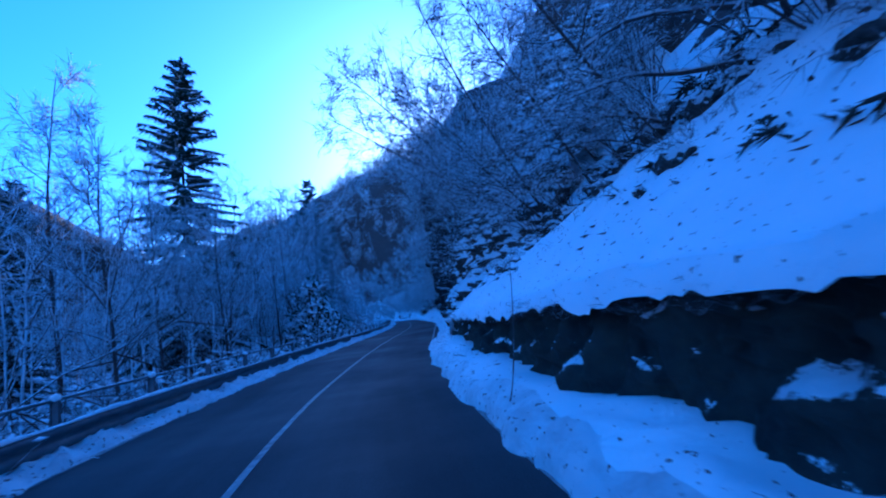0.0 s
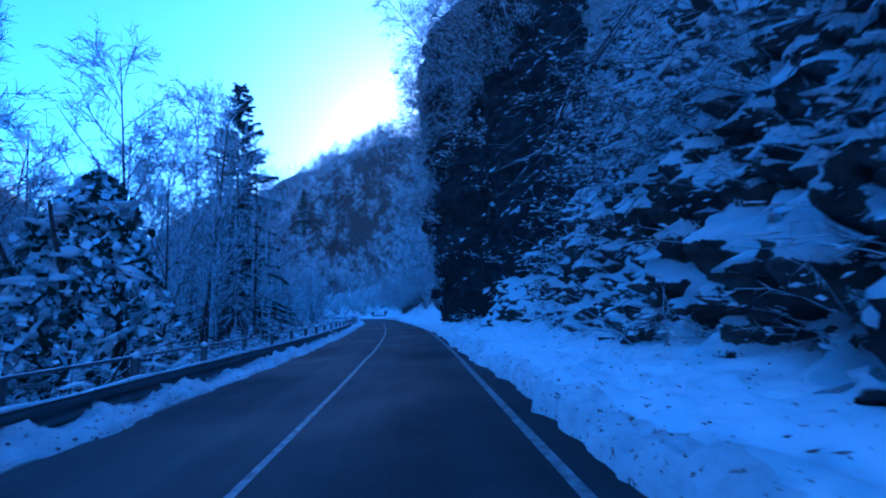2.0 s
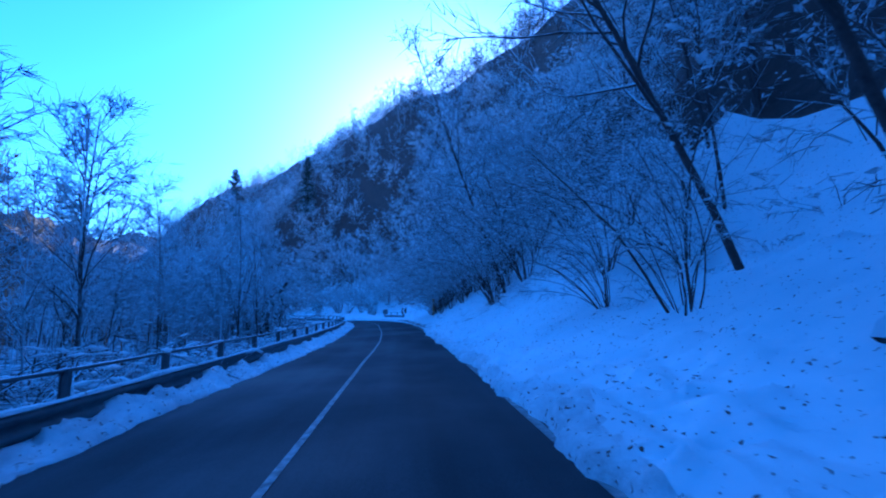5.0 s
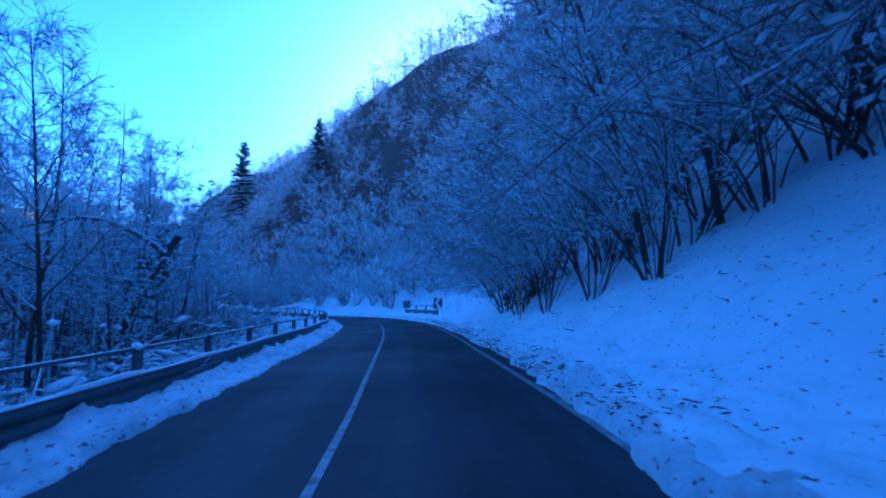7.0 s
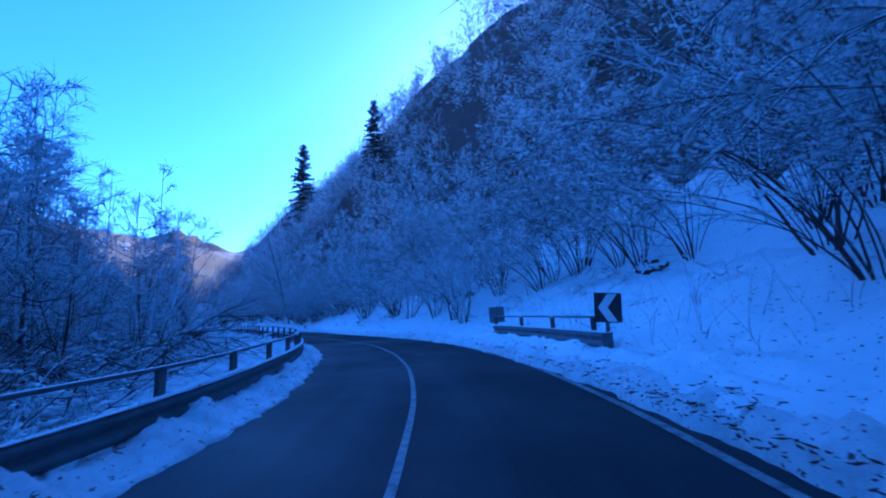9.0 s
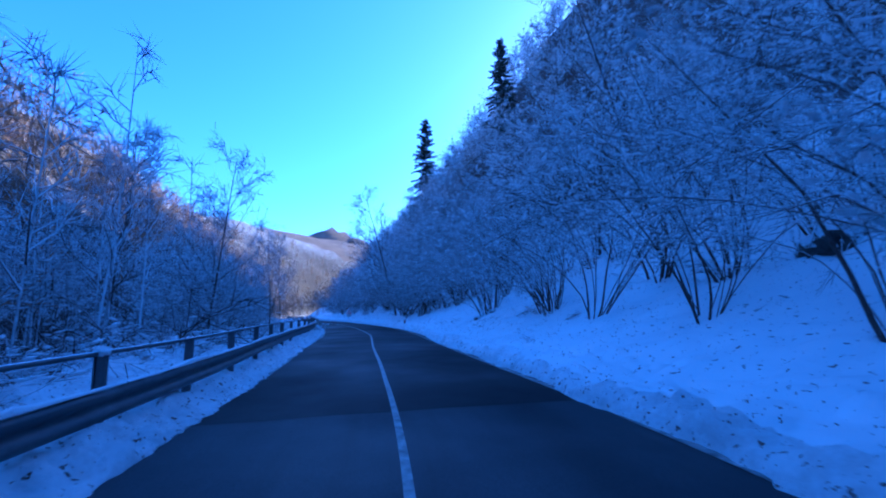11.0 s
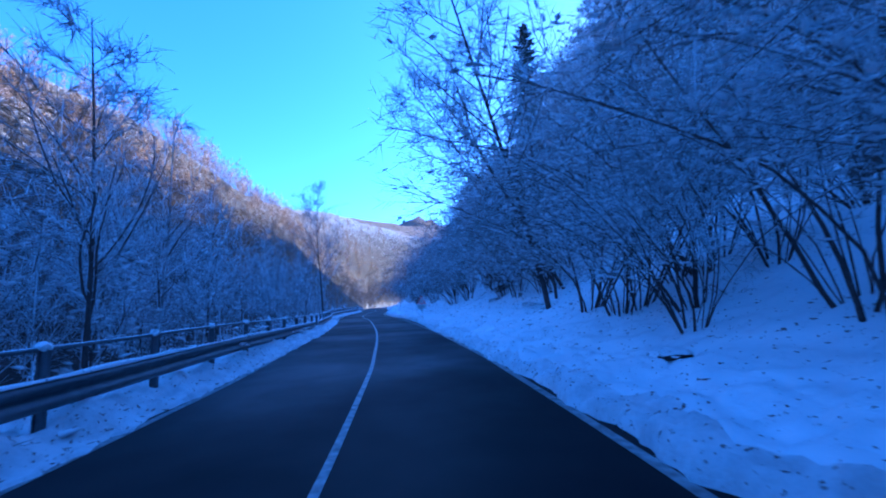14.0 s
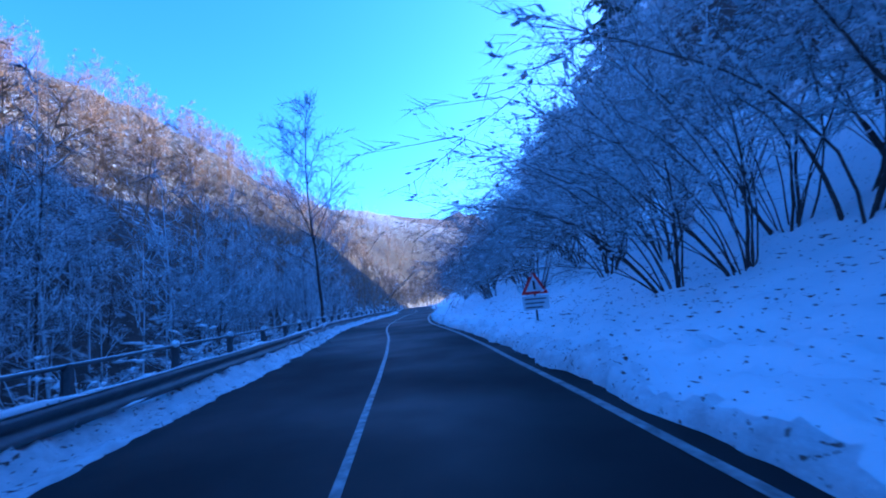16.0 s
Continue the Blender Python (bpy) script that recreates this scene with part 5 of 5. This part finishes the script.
def part(name, bm, mat, parent, label=""):
    me = bpy.data.meshes.new(name)
    bm.to_mesh(me)
    bm.free()
    me.materials.append(mat)
    ob = new(name, me)
    ob.parent = parent
    return tagged(ob, label)


def stand(name, s, d, z, turn, label, category):
    x, y = at(s, d)
    return thing(name, pose(float(x), float(y), z, 0, 0, heading(s) + turn), label, category)


def chevron_sign(s, d, turn, tilt, faced):
    root = stand("chevron_sign", s, d, 0, turn, "square black curve sign with a white chevron pointing into the bend" if faced else "small dark square sign board seen on a short post", "road sign")
    root.matrix_basis = root.matrix_basis @ pose(0, 0, 0, 0, tilt, 0)
    a, c = 0.31, 1.22 if faced else 1.10
    part("board", prism([(-a, c - a), (a, c - a), (a, c + a), (-a, c + a)], 0.0, 0.025), SIGNBLACK if faced else SIGNGREY, root)
    if faced:
        part("chevron", prism([(0.20, c + 0.29), (-0.02, c + 0.29), (-0.24, c), (-0.02, c - 0.29), (0.20, c - 0.29), (-0.02, c)], -0.005, -0.001), SIGNWHITE, root, "white chevron")
    part("post", prism([(-0.03, -0.3), (0.03, -0.3), (0.03, c + 0.2), (-0.03, c + 0.2)], 0.027, 0.085), POST, root)
    return root


chevron_sign(106.25, 4.08, 4, 4, True)
chevron_sign(113.75, 4.5, -12, -1, False)
rail_thing("guardrail", 106.3, 113.7, 4.12, 0.70, 1.02, 2.1, "short steel guardrail at the bend with a round pipe above", 107.0)
x, y = at(106.26, 4.06)
end = thing("rail_end", pose(float(x), float(y), 0.54, 0, 0, heading(105.6)), "rounded end piece of the short guardrail", "guardrail end")
bm = bmesh.new()
bmesh.ops.create_cone(bm, cap_ends=True, segments=20, radius1=0.12, radius2=0.12, depth=0.34)
bmesh.ops.bevel(bm, geom=[e for e in bm.edges if abs(e.verts[0].co.z - e.verts[1].co.z) < 1e-4], offset=0.02, segments=2)
part("end_cap", bm, STEEL, end)

# warning sign
w = stand("warning_sign", 183.0, 4.1, 0, -4, "triangular red-bordered warning sign with a plate below", "road sign")
z0 = 1.18
part("panel", prism([(-0.37, z0), (0.37, z0), (0, z0 + 0.64)], 0.0, 0.02), SIGNRED, w, "red border")
part("face", prism([(-0.25, z0 + 0.07), (0.25, z0 + 0.07), (0, z0 + 0.50)], -0.006, -0.002), SIGNWHITE, w, "white field of the sign")
part("symbol", prism([(-0.03, z0 + 0.12), (0.035, z0 + 0.12), (0.02, z0 + 0.36), (-0.035, z0 + 0.36)], -0.012, -0.008), SIGNBLACK, w, "dark mark")
plate = part("plate", prism([(-0.36, z0 - 0.42), (0.36, z0 - 0.42), (0.36, z0 - 0.05), (-0.36, z0 - 0.05)], 0.0, 0.015), SIGNWHITE, w, "white text plate")
for k in range(3):
    zz = z0 - 0.13 - 0.11 * k
    part("text_bar", prism([(-0.29, zz - 0.02), (0.29 - 0.06 * k, zz - 0.02), (0.29 - 0.06 * k, zz + 0.02), (-0.29, zz + 0.02)], -0.007, -0.003), SIGNGREY, plate)
part("post", prism([(-0.025, -0.4), (0.025, -0.4), (0.025, z0 + 0.3), (-0.025, z0 + 0.3)], 0.02, 0.07), POST, w)

# delineator post in the snow
p = stand("marker_post", 149.7, 3.5, 0.0, 0, "slim white marker post with a dark reflector band", "marker post")
part("body", prism([(-0.06, -0.2), (0.06, -0.2), (0.06, 0.38), (-0.06, 0.38)], -0.04, 0.04), SIGNWHITE, p)
part("band", prism([(-0.062, 0.38), (0.062, 0.38), (0.062, 0.70), (-0.062, 0.66)], -0.042, 0.042), SIGNBLACK, p, "dark top band")
part("reflector", prism([(-0.025, 0.44), (0.025, 0.44), (0.025, 0.58), (-0.025, 0.58)], -0.05, -0.043), SIGNRED, p, "red reflector")

# stone drain head in the bank, a slab on two cheeks with snow on it
z0 = float(ground_at(155.2, 4.25)[0])
p = stand("drain_head", 155.2, 4.25, z0 + 0.04, -8, "low stone drain head half buried in snow", "drain")
part("slab", prism([(-0.42, 0.10), (-0.38, 0.19), (-0.1, 0.22), (0.25, 0.20), (0.42, 0.15), (0.40, 0.08)], -0.28, 0.4), DARKROCK, p, "dark rough stone slab")
for x0 in (-0.36, 0.30):
    part("cheek", prism([(x0 - 0.05, -0.3), (x0 + 0.07, -0.3), (x0 + 0.05, 0.09), (x0 - 0.04, 0.09)], -0.2, 0.35), DARKROCK, p)
bm = bmesh.new()
bmesh.ops.create_icosphere(bm, subdivisions=3, radius=1.0)
for v in bm.verts:
    v.co *= 1 + 0.2 * noise.noise(v.co * 2.1)
    v.co = Vector((v.co.x * 0.46, v.co.y * 0.36 + 0.08, 0.17 + max(v.co.z, -0.15) * 0.17))
part("snow_cap", bm, SNOW, p, "cap of snow on the slab")
p.matrix_basis = p.matrix_basis @ Matrix.Scale(0.62, 4)

# yellow marker pole on the bank
p = stand("yellow_pole", 92.4, 4.62, float(ground_at(92.4, 4.62)[0]), 0, "thin yellow marker pole with a small cap", "pole")
part("shaft", prism([(-0.017, -0.2), (0.017, -0.2), (0.017, 1.6), (-0.017, 1.6)], -0.017, 0.017), YELLOW, p)
part("cap", prism([(-0.06, 1.56), (0.06, 1.56), (0.06, 1.68), (-0.06, 1.68)], -0.04, 0.04), YELLOW, p)

# a single bramble stem bowing over the bank by the wall
rng = np.random.RandomState(77)
x, y = at(4.3, 3.0)
p = thing("bramble_stem", pose(float(x), float(y), 0.15, 0, 0, heading(4.3)), "single thin bramble stem bowing out of the snow", "stem")
child("stem", p, tubes([[(-0.25 + 0.5 * u ** 0.6 + 0.12 * u, 0.9 * u, 1.75 * u ** 0.9, 0.008 - 0.004 * u) for u in np.linspace(0, 1, 16)]], 5), BARK)

# branches that lie on the slope
rb = random.Random(4)
rng = np.random.RandomState(14)
for s, d, ln in [(80.6, 4.3, 0.9), (81.6, 5.0, 0.7), (79.4, 4.8, 1.1), (84.5, 5.4, 0.8), (88.0, 4.6, 0.6), (109.2, 5.6, 1.0), (143.5, 5.4, 1.0), (145.8, 6.6, 0.9), (141.0, 4.8, 0.6), (152.0, 4.6, 0.9), (185.5, 5.6, 0.9), (8.6, 3.05, 0.5), (30.5, 4.0, 0.7), (40.8, 4.2, 0.6)]:
    x, y = at(s, d)
    p = thing("fallen_branch", pose(float(x), float(y), float(ground_at(s, d)[0]) + 0.14, 0, 0, rb.uniform(0, 360)), "thin dark fallen branch lying on the snow", "branch")
    main = limb_line(rng, (-0.5 * ln, 0, 0), (1, 0, 0.06), ln, 0.014, 0.006, 6, (0, 0.4, -0.1), 0.12)
    side = [limb_line(rng, main[k][:3], (0.7, (-1) ** k * 0.7, 0.15), 0.3 * ln, 0.008, 0.004, 3, (0, 0, 0), 0.12) for k in (2, 4)]
    child("branch", p, tubes([main] + side, 4), BARK)

# dark grass and ivy tufts hanging out of the snow over the wall
rng = np.random.RandomState(58)
tufts = []
for q in range(170):
    s0, d0 = rng.uniform(-3, 15.5), 4.0 + 5.6 * rng.rand() ** 0.85
    size = rng.uniform(0.35, 1.25) * (0.6 + 0.07 * (d0 - 4))
    for k in range(16):
        x, y = at(s0 + rng.normal(0, 0.16) * size, d0 + rng.normal(0, 0.10) * size)
        x2, y2 = at(s0 + rng.normal(0, 0.05), d0 - 1)
        down = unit(np.array([float(x2 - x), float(y2 - y), 0.0]))
        p = np.array([float(x), float(y), wall_snow(d0, s0) + 0.03])
        tip = p + down * rng.uniform(0.08, 0.34) * size + (rng.normal(0, 0.06), rng.normal(0, 0.06), rng.uniform(-0.26, 0.10) * size)
        tufts.append([(*p, 0.030 * size), (*tip, 0.006)])
tagged(new("slope_tufts", mesh_from("slope_tufts", *spikes(tufts), MOSS)), "dark tufts of grass and ivy hanging out of the snowy slope", "grass", kind="stuff")

# stems with snow along them that reach out over the slope by the wall
for s0, d0, ln, turn, rise, r0, bend in [(3.2, 8.3, 3.4, 152, 0.10, 0.075, (0.1, 0.3, 0.5)), (3.9, 8.6, 3.8, 140, 0.30, 0.065, (0.2, 0.2, -0.3)), (2.6, 8.0, 2.6, 175, -0.02, 0.05, (0, -0.3, 0.6)), (5.6, 8.4, 3.2, 150, 0.25, 0.055, (0, 0.3, -0.2)), (7.6, 8.2, 2.8, 160, 0.15, 0.05, (0.2, 0.2, 0.3))]:
    x, y = at(s0, d0)
    p = thing("leaning_stem", pose(float(x), float(y), wall_snow(d0, s0) - 0.1, 0, 0, heading(s0)), "dark bare stem with snow along it reaching out from the slope", "stem")
    a_ = radians(turn)
    main = limb_line(rng, (0, 0, 0), (math.cos(a_), math.sin(a_), rise), ln, r0, 0.018, 9, bend, 0.10)
    child("stem", p, tubes([main], 6), BARK)
    twigs = []
    for q in range(16):
        b0, dirn, r = branch_off(rng, main, rng.uniform(0.25, 1.0), radians(rng.uniform(25, 65)), 0.5)
        twigs.append(limb_line(rng, b0, dirn, rng.uniform(0.5, 1.3), 0.016, 0.005, 4, (0, 0, -0.2), 0.15))
    tagged(child("twig_spray", p, tubes(twigs, 3), TWIG, "thin twigs with snow"), kind="stuff")
    tagged(child("snow_load", p, clumps(rng, [[(*(np.array(q_[:3]) + (0, 0, 0.6 * q_[3])), q_[3]) for q_ in main]], 60, 0.055), SNOW, "line of snow lying on the stem"), kind="stuff")

# dry stalks behind the short rail
stalks = []
for q in range(150):
    s, d = rng.uniform(103, 119), rng.uniform(4.4, 6.6)
    x, y = at(s, d)
    stalks.append(limb_line(rng, (float(x), float(y), float(ground_at(s, d)[0])), (rng.uniform(-.3, .3), rng.uniform(-.3, .3), 1), rng.uniform(0.35, 1.1), 0.007, 0.003, 3, (rng.uniform(-.5, .5), rng.uniform(-.5, .5), -0.2), 0.1))
tagged(new("dry_stalks", mesh_from("dry_stalks", *tubes(stalks, 3), TWIG)), "thin dry weed stalks standing in the snow", "weeds", kind="stuff")

# fallen leaves and twig bits on the snow: past counting
rng = np.random.RandomState(31)
leaf_v = np.array([(-1, 0, 0.1), (0, -0.55, 0), (1, 0, 0.25), (0, 0.55, 0.05), (0, 0, -0.25), (0, 0, 0.3)])
leaf_f = np.array([(0, 1, 5), (1, 2, 5), (2, 3, 5), (3, 0, 5), (1, 0, 4), (2, 1, 4), (3, 2, 4), (0, 3, 4)])
pieces = []
for n, s0, s1, d0, d1 in ((4200, -10, 236, 2.9, 7.0), (2200, 60, 236, 5.0, 10), (800, -10, 236, -3.2, -2.6), (1800, 82, 112, 2.7, 3.6), (800, -6, 18, 3.9, 8.8), (700, 160, 192, 4.0, 8.5)):
    s, d = rng.uniform(s0, s1, n), rng.uniform(d0, d1, n)
    x, y = at(s, d)
    over_wall = d0 == 3.9
    z = np.array([wall_snow(q, p) - 0.06 for q, p in zip(d, s)]) if over_wall else ground(s, d, x, y)
    for i in range(n):
        if 0 < d[i] and s[i] < 17 and d[i] > 3.3 and not over_wall:
            continue
        k = rng.uniform(0.010, 0.036) * (1.6 if n == 700 else 1.7 if over_wall else 1.2 if n == 1800 else 1.0)
        a = rng.uniform(0, 6.28)
        e = rng.uniform(0.7, 2.6)
        v = leaf_v * (k * e, k, k)
        v = np.c_[v[:, 0] * math.cos(a) - v[:, 1] * math.sin(a), v[:, 0] * math.sin(a) + v[:, 1] * math.cos(a), v[:, 2]]
        pieces.append((v + (x[i], y[i], z[i] + 0.115), leaf_f))
LITTER = plain("leaf_litter", (0.035, 0.026, 0.018), (0.09, 0.062, 0.04), 8, 0.9, 0)
tagged(new("leaf_litter", mesh_from("leaf_litter", *join(pieces), LITTER)), "fallen brown leaves and twig bits on the snow", "leaf litter", kind="stuff")
